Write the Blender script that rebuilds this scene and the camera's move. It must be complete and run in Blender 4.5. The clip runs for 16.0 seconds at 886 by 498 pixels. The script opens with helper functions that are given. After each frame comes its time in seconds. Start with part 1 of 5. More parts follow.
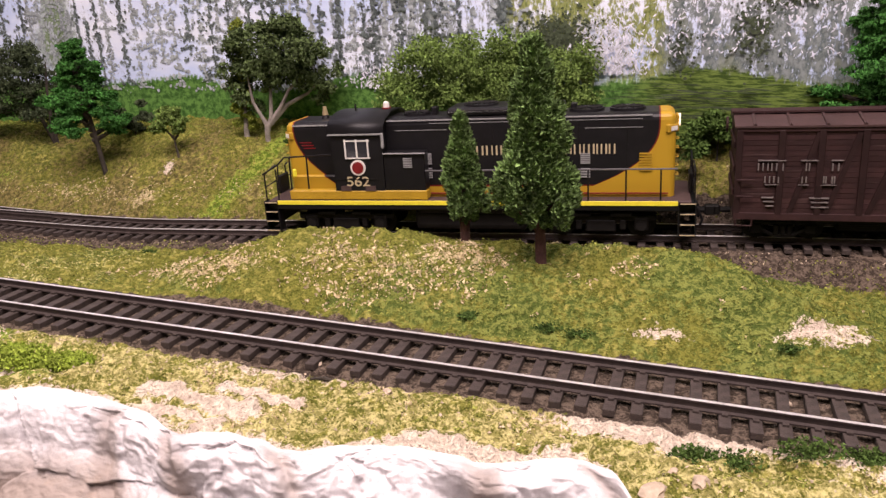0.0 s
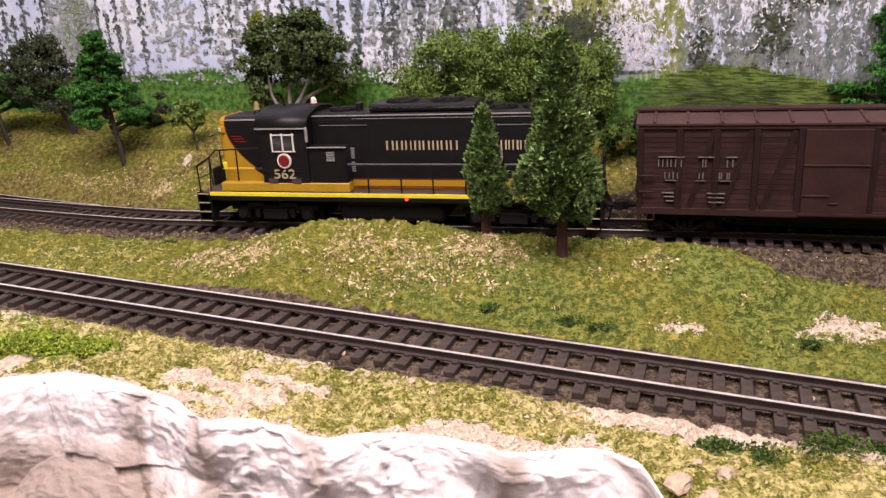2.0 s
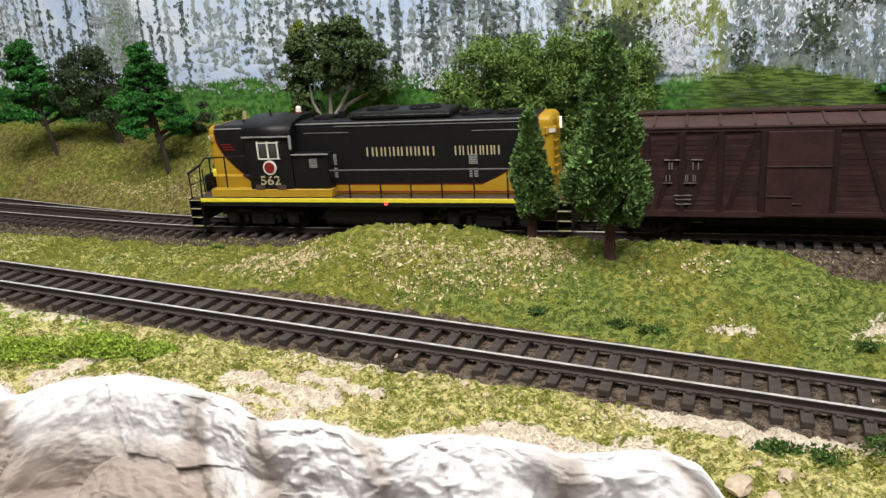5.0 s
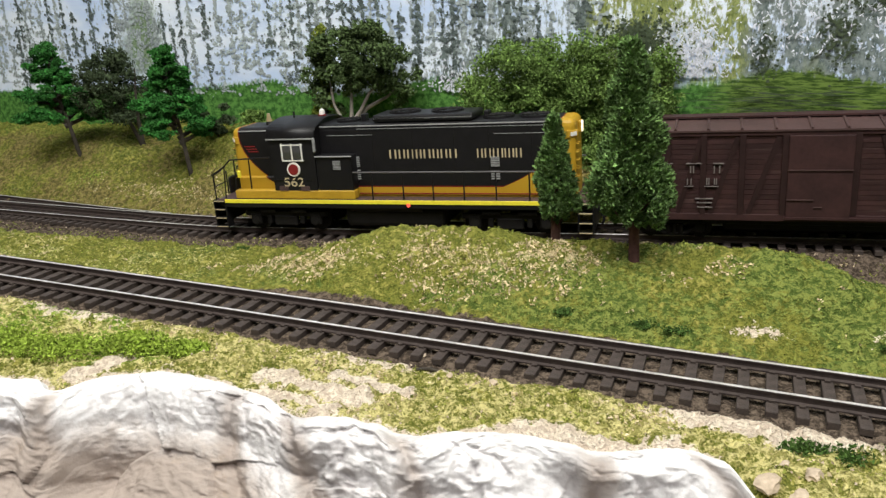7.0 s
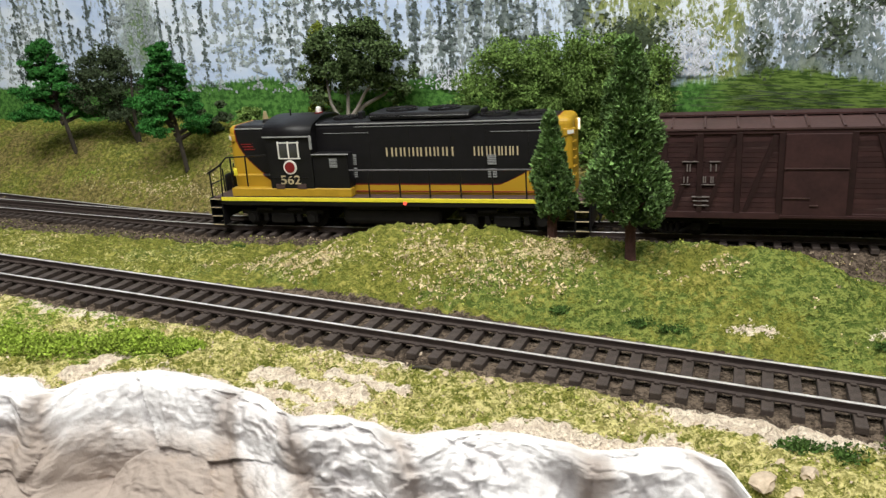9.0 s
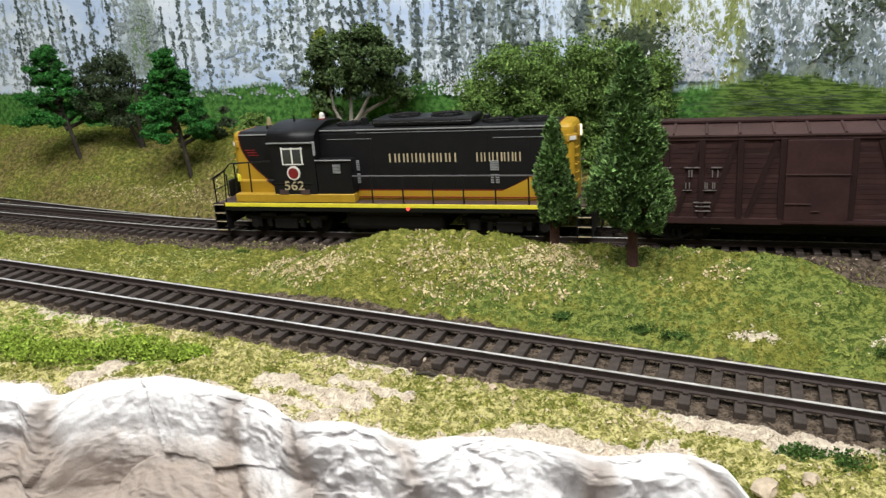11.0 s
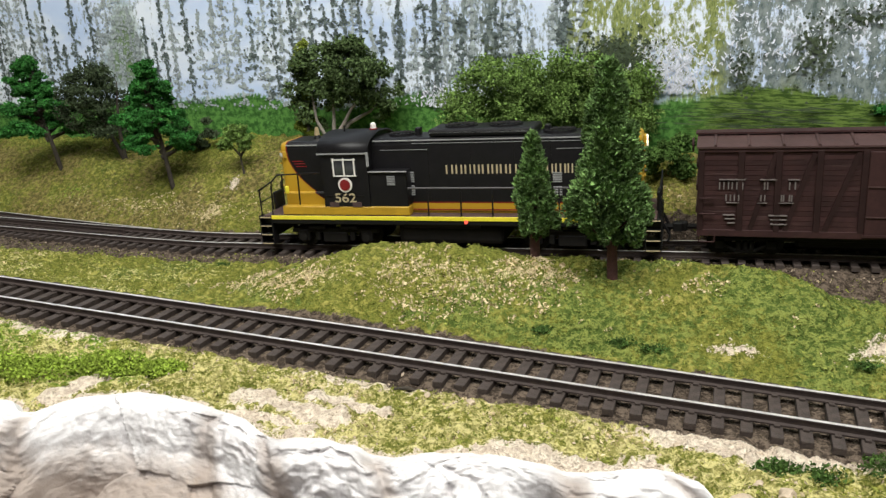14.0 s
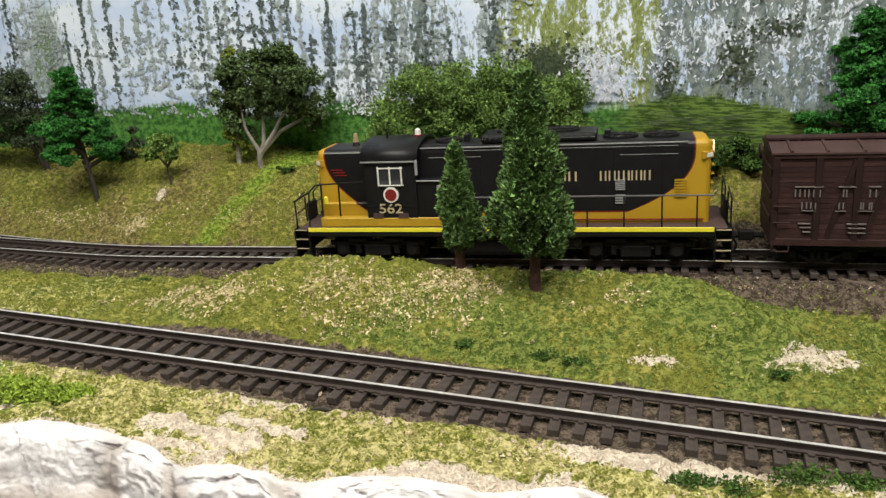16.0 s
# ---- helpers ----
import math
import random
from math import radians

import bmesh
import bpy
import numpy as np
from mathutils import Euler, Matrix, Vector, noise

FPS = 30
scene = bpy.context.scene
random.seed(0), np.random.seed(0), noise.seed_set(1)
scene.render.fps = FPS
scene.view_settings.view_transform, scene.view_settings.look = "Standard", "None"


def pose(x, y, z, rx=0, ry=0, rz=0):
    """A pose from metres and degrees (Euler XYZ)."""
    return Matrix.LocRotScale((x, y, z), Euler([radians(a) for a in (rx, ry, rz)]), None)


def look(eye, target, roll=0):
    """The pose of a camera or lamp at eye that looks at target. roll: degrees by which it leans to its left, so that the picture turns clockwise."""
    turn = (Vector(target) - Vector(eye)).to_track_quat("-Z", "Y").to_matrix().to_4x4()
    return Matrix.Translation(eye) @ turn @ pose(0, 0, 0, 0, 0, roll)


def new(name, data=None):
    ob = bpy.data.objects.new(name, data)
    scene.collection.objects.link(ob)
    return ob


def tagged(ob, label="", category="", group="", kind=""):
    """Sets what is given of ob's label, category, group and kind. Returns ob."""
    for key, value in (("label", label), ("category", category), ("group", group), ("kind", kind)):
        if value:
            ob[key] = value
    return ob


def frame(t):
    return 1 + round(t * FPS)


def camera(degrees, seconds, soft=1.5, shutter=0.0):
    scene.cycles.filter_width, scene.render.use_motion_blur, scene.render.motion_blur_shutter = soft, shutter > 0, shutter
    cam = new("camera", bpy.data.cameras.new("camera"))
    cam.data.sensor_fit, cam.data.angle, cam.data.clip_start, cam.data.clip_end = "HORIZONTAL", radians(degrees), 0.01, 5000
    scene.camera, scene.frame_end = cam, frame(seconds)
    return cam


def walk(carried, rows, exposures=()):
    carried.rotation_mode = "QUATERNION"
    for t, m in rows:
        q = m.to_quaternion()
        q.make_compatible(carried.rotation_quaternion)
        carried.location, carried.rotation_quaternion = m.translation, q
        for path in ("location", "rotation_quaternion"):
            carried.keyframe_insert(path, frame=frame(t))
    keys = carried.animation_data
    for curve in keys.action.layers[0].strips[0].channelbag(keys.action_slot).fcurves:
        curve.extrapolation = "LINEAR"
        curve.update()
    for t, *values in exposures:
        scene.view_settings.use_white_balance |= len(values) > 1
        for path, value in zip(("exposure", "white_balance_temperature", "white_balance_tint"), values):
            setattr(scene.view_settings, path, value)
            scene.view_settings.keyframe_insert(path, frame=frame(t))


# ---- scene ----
cam = camera(59.4, 16.0, soft=1.4)
METRES, EYE, TILT, LEAN, TURN = 0.0437, 0.0938, -18.0, 2.0, 0.0
ROWS = [
    (0.0, 0.0, 0.0, 0.0, 0.0, 0.0, -0.0),
    (0.5, -0.0331, 0.0083, -0.0237, 0.04, -0.04, -0.33),
    (1.0, -0.0455, -0.0021, -0.0258, 0.21, -0.12, -0.42),
    (1.5, -0.0703, -0.0048, -0.0412, 0.38, -0.16, -0.7),
    (2.0, -0.1026, -0.0294, -0.041, 0.59, -0.17, -0.64),
    (2.5, -0.1426, -0.0474, -0.0425, 1.1, -0.14, -0.41),
    (3.0, -0.2003, -0.0593, -0.0616, 1.59, -0.17, -0.44),
    (3.5, -0.2308, -0.0719, -0.0659, 2.15, -0.24, -0.4),
    (4.0, -0.2413, -0.0714, -0.0717, 2.54, 0.02, -0.45),
    (6.5, -0.2486, -0.1121, -0.0372, 2.81, 0.35, -0.16),
    (7.0, -0.3687, -0.1752, -0.0614, 3.36, 0.37, -0.59),
    (7.5, -0.3873, -0.1592, -0.0717, 3.53, -0.32, -0.29),
    (8.0, -0.3535, -0.138, -0.0715, 3.26, -0.07, -0.46),
    (8.5, -0.3563, -0.1538, -0.0644, 3.13, 0.07, -0.59),
    (9.0, -0.3612, -0.1706, -0.0554, 3.17, 0.18, -0.61),
    (11.5, -0.3702, -0.208, -0.0285, 3.33, 0.52, -0.58),
    (12.0, -0.3647, -0.1997, -0.0298, 3.33, 0.7, -0.64),
    (12.5, -0.3598, -0.2073, -0.0216, 3.31, 0.8, -0.64),
    (13.0, -0.3607, -0.2116, -0.0198, 3.24, 0.88, -0.67),
    (13.5, -0.3482, -0.204, -0.0158, 3.2, 0.95, -0.47),
    (14.0, -0.303, -0.1797, 0.0022, 2.46, 1.08, -0.47),
    (14.5, -0.2399, -0.1176, 0.0042, 0.72, 1.16, -0.42),
    (15.0, -0.1704, -0.0854, 0.0247, -0.15, 1.0, -0.07),
    (15.5, -0.1005, -0.0861, 0.0703, -0.89, 1.26, 0.55),
    (16.0, -0.0772, -0.0825, 0.0781, -1.04, 1.33, 0.44),
]
walk(cam, [(t, pose(0, 0, EYE, TILT, LEAN, TURN) @ pose(METRES * x, METRES * y, METRES * z, 90 + pitch, roll, yaw)) for t, x, y, z, yaw, pitch, roll in ROWS],
     exposures=[(0.0, 0.28, 6950, 36), (2.2, 0.28, 6950, 36), (2.9, 0.26, 6550, 24), (3.6, 0.22, 6400, 14), (9.0, 0.19, 6350, 9), (12.5, 0.20, 6100, 9), (14.5, 0.20, 6450, 9), (16.0, 0.15, 6600, 8)])

# ---- light ----
world = bpy.data.worlds.new("room_air")
scene.world = world
world.use_nodes = True
world.node_tree.nodes["Background"].inputs[0].default_value = (0.80, 0.88, 1.0, 1)
world.node_tree.nodes["Background"].inputs[1].default_value = 0.25


def area_lamp(name, eye, target, sx, sy, watts, color):
    d = bpy.data.lights.new(name, "AREA")
    d.shape, d.size, d.size_y, d.energy, d.color = "RECTANGLE", sx, sy, watts, color
    ob = new(name, d)
    ob.matrix_world = look(eye, target)
    return ob


area_lamp("valance_lamp", (-0.06, 0.07, 0.60), (-0.03, 0.20, 0.0), 0.9, 0.10, 5.2, (1.0, 0.985, 0.90))
area_lamp("ceiling_lamp", (0.0, -0.6, 1.36), (0.0, 0.0, 0.0), 1.2, 0.6, 19.0, (1.0, 0.97, 0.94))


# ---- materials ----
def mat(name, col, rough=0.7, metal=0.0, var=0.25, scale=300.0, bump=0.0, fine=0.0, col2=None, spec=0.4, emit=0.0, island=0.0):
    """A surface with colour variation at two scales and fine relief. scale: cycles a metre."""
    m = bpy.data.materials.new(name)
    m.use_nodes = True
    nt = m.node_tree
    b = nt.nodes["Principled BSDF"]
    b.inputs["Roughness"].default_value, b.inputs["Metallic"].default_value = rough, metal
    b.inputs["Specular IOR Level"].default_value = spec
    co = nt.nodes.new("ShaderNodeTexCoord")
    n1, n2 = nt.nodes.new("ShaderNodeTexNoise"), nt.nodes.new("ShaderNodeTexNoise")
    for n, s in ((n1, scale), (n2, scale * 5.3)):
        n.inputs["Scale"].default_value, n.inputs["Detail"].default_value = s, 4
        nt.links.new(co.outputs["Object"], n.inputs["Vector"])
    c2 = col2 or tuple(c * (1 - var) for c in col)
    add = nt.nodes.new("ShaderNodeMath")
    add.operation = "MULTIPLY_ADD"
    nt.links.new(n2.outputs["Fac"], add.inputs[0])
    add.inputs[1].default_value = 0.6
    nt.links.new(n1.outputs["Fac"], add.inputs[2])
    rmp = nt.nodes.new("ShaderNodeValToRGB")
    rmp.color_ramp.elements[0].position, rmp.color_ramp.elements[1].position = 0.55, 1.05
    hi = tuple(min(1, c * (1 + var * 0.6)) for c in col)
    rmp.color_ramp.elements[0].color, rmp.color_ramp.elements[1].color = (*c2, 1), (*hi, 1)
    nt.links.new(add.outputs[0], rmp.inputs[0])
    out = rmp.outputs[0]
    if island:
        g, hs, mr = nt.nodes.new("ShaderNodeNewGeometry"), nt.nodes.new("ShaderNodeHueSaturation"), nt.nodes.new("ShaderNodeMapRange")
        nt.links.new(g.outputs["Random Per Island"], mr.inputs[0])
        mr.inputs[3].default_value, mr.inputs[4].default_value = 1 - island, 1 + island
        nt.links.new(mr.outputs[0], hs.inputs["Value"])
        nt.links.new(out, hs.inputs["Color"])
        out = hs.outputs[0]
    nt.links.new(out, b.inputs["Base Color"])
    if bump:
        bn = nt.nodes.new("ShaderNodeBump")
        bn.inputs["Strength"].default_value, bn.inputs["Distance"].default_value = bump, 0.0006
        n3 = nt.nodes.new("ShaderNodeTexNoise")
        n3.inputs["Scale"].default_value, n3.inputs["Detail"].default_value = fine or scale * 4, 5
        nt.links.new(co.outputs["Object"], n3.inputs["Vector"])
        nt.links.new(n3.outputs["Fac"], bn.inputs["Height"])
        nt.links.new(bn.outputs[0], b.inputs["Normal"])
    if emit:
        b.inputs["Emission Color"].default_value, b.inputs["Emission Strength"].default_value = (*col, 1), emit
    return m


M = {}
M["turf"] = mat("turf", (0.27, 0.285, 0.066), 0.95, var=0.4, scale=110, col2=(0.15, 0.18, 0.035), spec=0.1, island=0.45)
M["straw"] = mat("straw", (0.66, 0.54, 0.34), 0.95, var=0.3, scale=400, spec=0.1, island=0.3)
M["sand"] = mat("sand", (0.56, 0.45, 0.34), 0.95, var=0.25, scale=200, bump=0.6, fine=1600, spec=0.1)
M["plaster"] = mat("plaster", (0.84, 0.82, 0.82), 0.80, var=0.10, scale=110, bump=0.45, fine=800, col2=(0.60, 0.565, 0.565), spec=0.2)


def stain_shade_plaster():
    """Tan washes run down the plaster into its gullies; the grey also paints in shade."""
    nt = M["plaster"].node_tree
    b = nt.nodes["Principled BSDF"]
    base = b.inputs["Base Color"].links[0].from_socket
    co, at = nt.nodes.new("ShaderNodeTexCoord"), nt.nodes.new("ShaderNodeAttribute")
    at.attribute_name = "wash_shade"
    for scale, lo, hi, most, col in ((24, 0.78, 1.12, 0.85, (0.36, 0.325, 0.315, 1)), (33, 0.86, 1.16, 0.75, (0.42, 0.295, 0.195, 1)), (130, 0.86, 1.06, 0.55, (0.36, 0.325, 0.315, 1))):
        n, s, r, m = nt.nodes.new("ShaderNodeTexNoise"), nt.nodes.new("ShaderNodeMath"), nt.nodes.new("ShaderNodeMapRange"), nt.nodes.new("ShaderNodeMix")
        n.inputs["Scale"].default_value, n.inputs["Detail"].default_value, n.inputs["Roughness"].default_value = scale, 7, 0.68
        nt.links.new(co.outputs["Object"], n.inputs["Vector"])
        s.operation = "MULTIPLY_ADD"
        nt.links.new(at.outputs["Fac"], s.inputs[0])
        s.inputs[1].default_value = 0.55
        nt.links.new(n.outputs["Fac"], s.inputs[2])
        nt.links.new(s.outputs[0], r.inputs[0])
        r.inputs[1].default_value, r.inputs[2].default_value, r.inputs[4].default_value = lo - 0.27, hi - 0.22, most
        m.data_type = "RGBA"
        nt.links.new(r.outputs[0], m.inputs[0])
        nt.links.new(base, m.inputs[6])
        m.inputs[7].default_value = col
        base = m.outputs[2]
    nt.links.new(base, b.inputs["Base Color"])


stain_shade_plaster()
M["tie"] = mat("tie", (0.056, 0.042, 0.036), 0.75, var=0.35, scale=500, bump=0.4, fine=1800)
M["rail_side"] = mat("rail_side", (0.050, 0.036, 0.032), 0.7, 0.2, var=0.3, scale=400)
M["rail_head"] = mat("rail_head", (0.86, 0.82, 0.80), 0.5, 0.75, var=0.25, scale=150)
M["black"] = mat("black", (0.0095, 0.0088, 0.0100), 0.42, var=0.25, scale=200, spec=0.28)
M["gold"] = mat("gold", (0.46, 0.275, 0.022), 0.42, var=0.12, scale=200, spec=0.5)
M["yellow"] = mat("yellow", (0.86, 0.74, 0.05), 0.45, var=0.10, scale=300)
M["red"] = mat("red", (0.21, 0.016, 0.018), 0.4, var=0.15, scale=300)
M["deckbrown"] = mat("deckbrown", (0.075, 0.045, 0.042), 0.6, var=0.2, scale=300)
M["white"] = mat("white", (0.78, 0.75, 0.70), 0.5, var=0.1, scale=300)
M["letter"] = mat("letter", (0.50, 0.41, 0.25), 0.5, var=0.1, scale=500)
M["grey"] = mat("grey", (0.30, 0.30, 0.30), 0.5, var=0.2, scale=300)
M["railgrey"] = mat("handrail_grey", (0.12, 0.115, 0.12), 0.45, var=0.2, scale=300)
M["darkmetal"] = mat("darkmetal", (0.010, 0.009, 0.0085), 0.6, 0.0, var=0.3, scale=300, spec=0.18)
M["boxcar"] = mat("boxcar_paint", (0.043, 0.0195, 0.0185), 0.62, var=0.28, scale=120, bump=0.15, fine=900, col2=(0.030, 0.0145, 0.0145), spec=0.2)
# posts and braces: the boxcar colour in a darker tone
M["boxbrace"] = mat("boxcar_brace_darker", (0.025, 0.0118, 0.0112), 0.6, var=0.3, scale=160, bump=0.2, fine=900, spec=0.2)


def board_wear():
    """Side boards: each a little lighter or darker, with dry pale scuffs along the grain."""
    m = M["boxcar"].copy()
    m.name = "boxcar_boards"
    nt = m.node_tree
    b = nt.nodes["Principled BSDF"]
    base = b.inputs["Base Color"].links[0].from_socket
    oi, hs, mr, co, mp, n, r, mx = [nt.nodes.new("ShaderNode" + k) for k in ("ObjectInfo", "HueSaturation", "MapRange", "TexCoord", "Mapping", "TexNoise", "MapRange", "Mix")]
    nt.links.new(oi.outputs["Random"], mr.inputs[0])
    mr.inputs[3].default_value, mr.inputs[4].default_value = 0.70, 1.25
    nt.links.new(mr.outputs[0], hs.inputs["Value"])
    nt.links.new(base, hs.inputs["Color"])
    nt.links.new(co.outputs["Object"], mp.inputs[0])
    mp.inputs["Scale"].default_value = (70, 1, 900)
    nt.links.new(mp.outputs[0], n.inputs["Vector"])
    n.inputs["Scale"].default_value, n.inputs["Detail"].default_value = 1.0, 4
    nt.links.new(n.outputs["Fac"], r.inputs[0])
    r.inputs[1].default_value, r.inputs[2].default_value, r.inputs[4].default_value = 0.58, 0.72, 0.55
    mx.data_type = "RGBA"
    nt.links.new(r.outputs[0], mx.inputs[0])
    nt.links.new(hs.outputs[0], mx.inputs[6])
    mx.inputs[7].default_value = (0.110, 0.070, 0.066, 1)
    nt.links.new(mx.outputs[2], b.inputs["Base Color"])
    return m


M["boxroof"] = mat("boxcar_roof_paint", (0.062, 0.032, 0.030), 0.62, var=0.25, scale=120, bump=0.15, fine=900)
M["boxboard"] = board_wear()
M["carletter"] = mat("carletter", (0.165, 0.140, 0.132), 0.6, var=0.3, scale=600)
M["glass"] = mat("glass", (0.03, 0.03, 0.035), 0.08, var=0.1, scale=200, spec=0.8)
M["lens"] = mat("lens", (1.0, 0.86, 0.66), 0.3, var=0.02, scale=200, emit=0.9)
M["redlens"] = mat("redlens", (1.0, 0.10, 0.07), 0.3, var=0.02, scale=200, emit=0.8)
M["brass"] = mat("brass", (0.75, 0.58, 0.33), 0.35, 0.7, var=0.15, scale=500)
M["bark"] = mat("bark", (0.10, 0.045, 0.040), 0.85, var=0.35, scale=350, bump=0.6, fine=900)
M["bark_grey"] = mat("bark_grey", (0.26, 0.23, 0.20), 0.85, var=0.35, scale=350, bump=0.6, fine=900)
M["bark_dark"] = mat("bark_dark", (0.055, 0.045, 0.035), 0.85, var=0.35, scale=350, bump=0.6, fine=900)
M["leaf_cedar"] = mat("leaf_cedar", (0.145, 0.245, 0.075), 0.7, var=0.5, scale=160, island=0.75, spec=0.25)
M["leaf_pine"] = mat("leaf_pine", (0.044, 0.172, 0.034), 0.85, var=0.5, scale=120, island=0.6, spec=0.15)
M["leaf_olive"] = mat("leaf_olive", (0.088, 0.132, 0.048), 0.85, var=0.45, scale=120, island=0.65, spec=0.15)
M["leaf_grey"] = mat("leaf_grey", (0.058, 0.080, 0.040), 0.85, var=0.4, scale=120, island=0.6, spec=0.15)
M["leaf_bush"] = mat("leaf_bush", (0.155, 0.245, 0.060), 0.85, var=0.4, scale=120, island=0.42, spec=0.15)
M["leaf_yellow"] = mat("leaf_yellow", (0.22, 0.27, 0.045), 0.9, var=0.45, scale=150, island=0.5, spec=0.1)
M["leaf_lime"] = mat("leaf_lime", (0.30, 0.40, 0.060), 0.9, var=0.4, scale=200, island=0.35, spec=0.1)
M["leaf_moss"] = mat("leaf_moss", (0.075, 0.135, 0.032), 0.9, var=0.4, scale=200, island=0.4, spec=0.1)
M["dab_grey"] = mat("dab_grey", (0.125, 0.155, 0.150), 0.9, var=0.3, scale=60, island=0.45, spec=0.1)
M["dab_pale"] = mat("dab_pale", (0.37, 0.42, 0.43), 0.9, var=0.25, scale=60, island=0.30, spec=0.1)
M["dab_dark"] = mat("dab_dark", (0.065, 0.085, 0.050), 0.9, var=0.3, scale=60, island=0.35, spec=0.1)
M["dab_white"] = mat("dab_white", (0.72, 0.74, 0.82), 0.9, var=0.1, scale=60, island=0.22, spec=0.1)
M["wall"] = mat("wall_paint", (0.62, 0.60, 0.56), 0.9, var=0.06, scale=3)
M["ceiling"] = mat("ceiling_paint", (0.8, 0.8, 0.78), 0.9, var=0.04, scale=3)
M["floor"] = mat("floor_concrete", (0.28, 0.27, 0.26), 0.8, var=0.2, scale=4)
M["wood"] = mat("bench_wood", (0.36, 0.24, 0.13), 0.7, var=0.25, scale=20)


def board_paint():
    """The painted board: pale sky, a far wood in soft upright strokes, green hills at its foot."""
    m = bpy.data.materials.new("board_paint")
    m.use_nodes = True
    nt = m.node_tree
    b = nt.nodes["Principled BSDF"]
    b.inputs["Roughness"].default_value, b.inputs["Specular IOR Level"].default_value = 0.9, 0.1
    co = nt.nodes.new("ShaderNodeTexCoord")
    sp = nt.nodes.new("ShaderNodeSeparateXYZ")
    nt.links.new(co.outputs["Object"], sp.inputs[0])

    def noise_at(sx, sz, detail=4.0, rough=0.6, turn=0.0):
        mp, n = nt.nodes.new("ShaderNodeMapping"), nt.nodes.new("ShaderNodeTexNoise")
        mp.inputs["Scale"].default_value, mp.inputs["Rotation"].default_value = (sx, 1, sz), (0, turn, 0)
        nt.links.new(co.outputs["Object"], mp.inputs[0])
        nt.links.new(mp.outputs[0], n.inputs["Vector"])
        n.inputs["Scale"].default_value, n.inputs["Detail"].default_value, n.inputs["Roughness"].default_value = 1.0, detail, rough
        return n.outputs["Fac"]

    def op(kind, a, c, e=None):
        n = nt.nodes.new("ShaderNodeMath")
        n.operation = kind
        for i, v in enumerate((a, c, e)):
            if v is None:
                continue
            if isinstance(v, (int, float)):
                n.inputs[i].default_value = v
            else:
                nt.links.new(v, n.inputs[i])
        return n.outputs[0]

    def span(v, a, c):
        r = nt.nodes.new("ShaderNodeMapRange")
        r.interpolation_type = "SMOOTHSTEP"
        nt.links.new(v, r.inputs[0])
        r.inputs[1].default_value, r.inputs[2].default_value = a, c
        return r.outputs[0]

    def ramp(stops):
        """A level that changes along the board; stops are (metres, level)."""
        r = nt.nodes.new("ShaderNodeValToRGB")
        e = r.color_ramp.elements
        while len(e) < len(stops):
            e.new(0.5)
        for k, (at, v) in enumerate(stops):
            e[k].position, e[k].color = (at + 0.5) / 0.9, (v, v, v, 1)
        nt.links.new(op("DIVIDE", op("ADD", sp.outputs[0], 0.5), 0.9), r.inputs[0])
        return r.outputs[0]

    def mix(f, a, c):
        n = nt.nodes.new("ShaderNodeMix")
        n.data_type = "RGBA"
        nt.links.new(f, n.inputs[0])
        for k, v in ((6, a), (7, c)):
            if isinstance(v, tuple):
                n.inputs[k].default_value = (*v, 1)
            else:
                nt.links.new(v, n.inputs[k])
        return n.outputs[2]

    sky = mix(span(noise_at(14, 30), 0.35, 0.65), (0.56, 0.68, 0.92), (0.82, 0.88, 0.98))
    upright, fine, mid, sway = noise_at(190, 42, 5), noise_at(900, 420, 3, 0.7), noise_at(330, 230, 4, 0.65, 0.4), noise_at(60, 30, 3)
    blend = op("ADD", op("MULTIPLY", upright, 0.50), op("ADD", op("MULTIPLY", mid, 0.40), op("MULTIPLY", fine, 0.30)))
    level = ramp([(-0.50, 0.76), (-0.34, 0.72), (-0.30, 0.66), (-0.25, 0.67), (-0.20, 0.72), (-0.10, 0.71), (-0.05, 0.63), (-0.01, 0.565), (0.02, 0.65), (0.04, 0.55), (0.07, 0.54), (0.085, 0.62), (0.10, 0.56), (0.115, 0.55), (0.14, 0.545), (0.20, 0.55)])
    wood = span(op("SUBTRACT", blend, level), -0.035, 0.050)
    grey = mix(span(mid, 0.35, 0.65), (0.085, 0.115, 0.11), (0.27, 0.31, 0.30))
    olive = mix(span(fine, 0.35, 0.65), (0.13, 0.17, 0.05), (0.34, 0.38, 0.14))
    tone = mix(span(op("ADD", ramp([(-0.50, 0.05), (-0.29, 0.15), (-0.275, 0.55), (-0.26, 0.15), (-0.10, 0.0), (0.03, 0.1), (0.045, 0.55), (0.105, 0.6), (0.115, 0.2), (0.15, 0.15), (0.25, 0.2)]), sway), 0.72, 0.98), grey, olive)
    col = mix(wood, sky, tone)
    # a pale green tree in haze, and the green that fades into the wood behind the field
    bell = lambda cx, rx, cz, rz: op("POWER", 2.718, op("MULTIPLY", -1.0, op("ADD", op("POWER", op("DIVIDE", op("SUBTRACT", sp.outputs[0], cx), rx), 2.0), op("POWER", op("DIVIDE", op("SUBTRACT", sp.outputs[2], cz), rz), 2.0))))
    soft = op("MULTIPLY", op("ADD", bell(-0.268, 0.014, 0.095, 0.030), bell(-0.276, 0.022, 0.072, 0.022)), op("ADD", 0.15, mid))
    col = mix(span(soft, 0.20, 0.85), col, mix(span(fine, 0.35, 0.65), (0.13, 0.20, 0.11), (0.30, 0.40, 0.24)))
    soft = op("MULTIPLY", bell(0.091, 0.020, 0.046, 0.014), op("ADD", 0.30, fine))
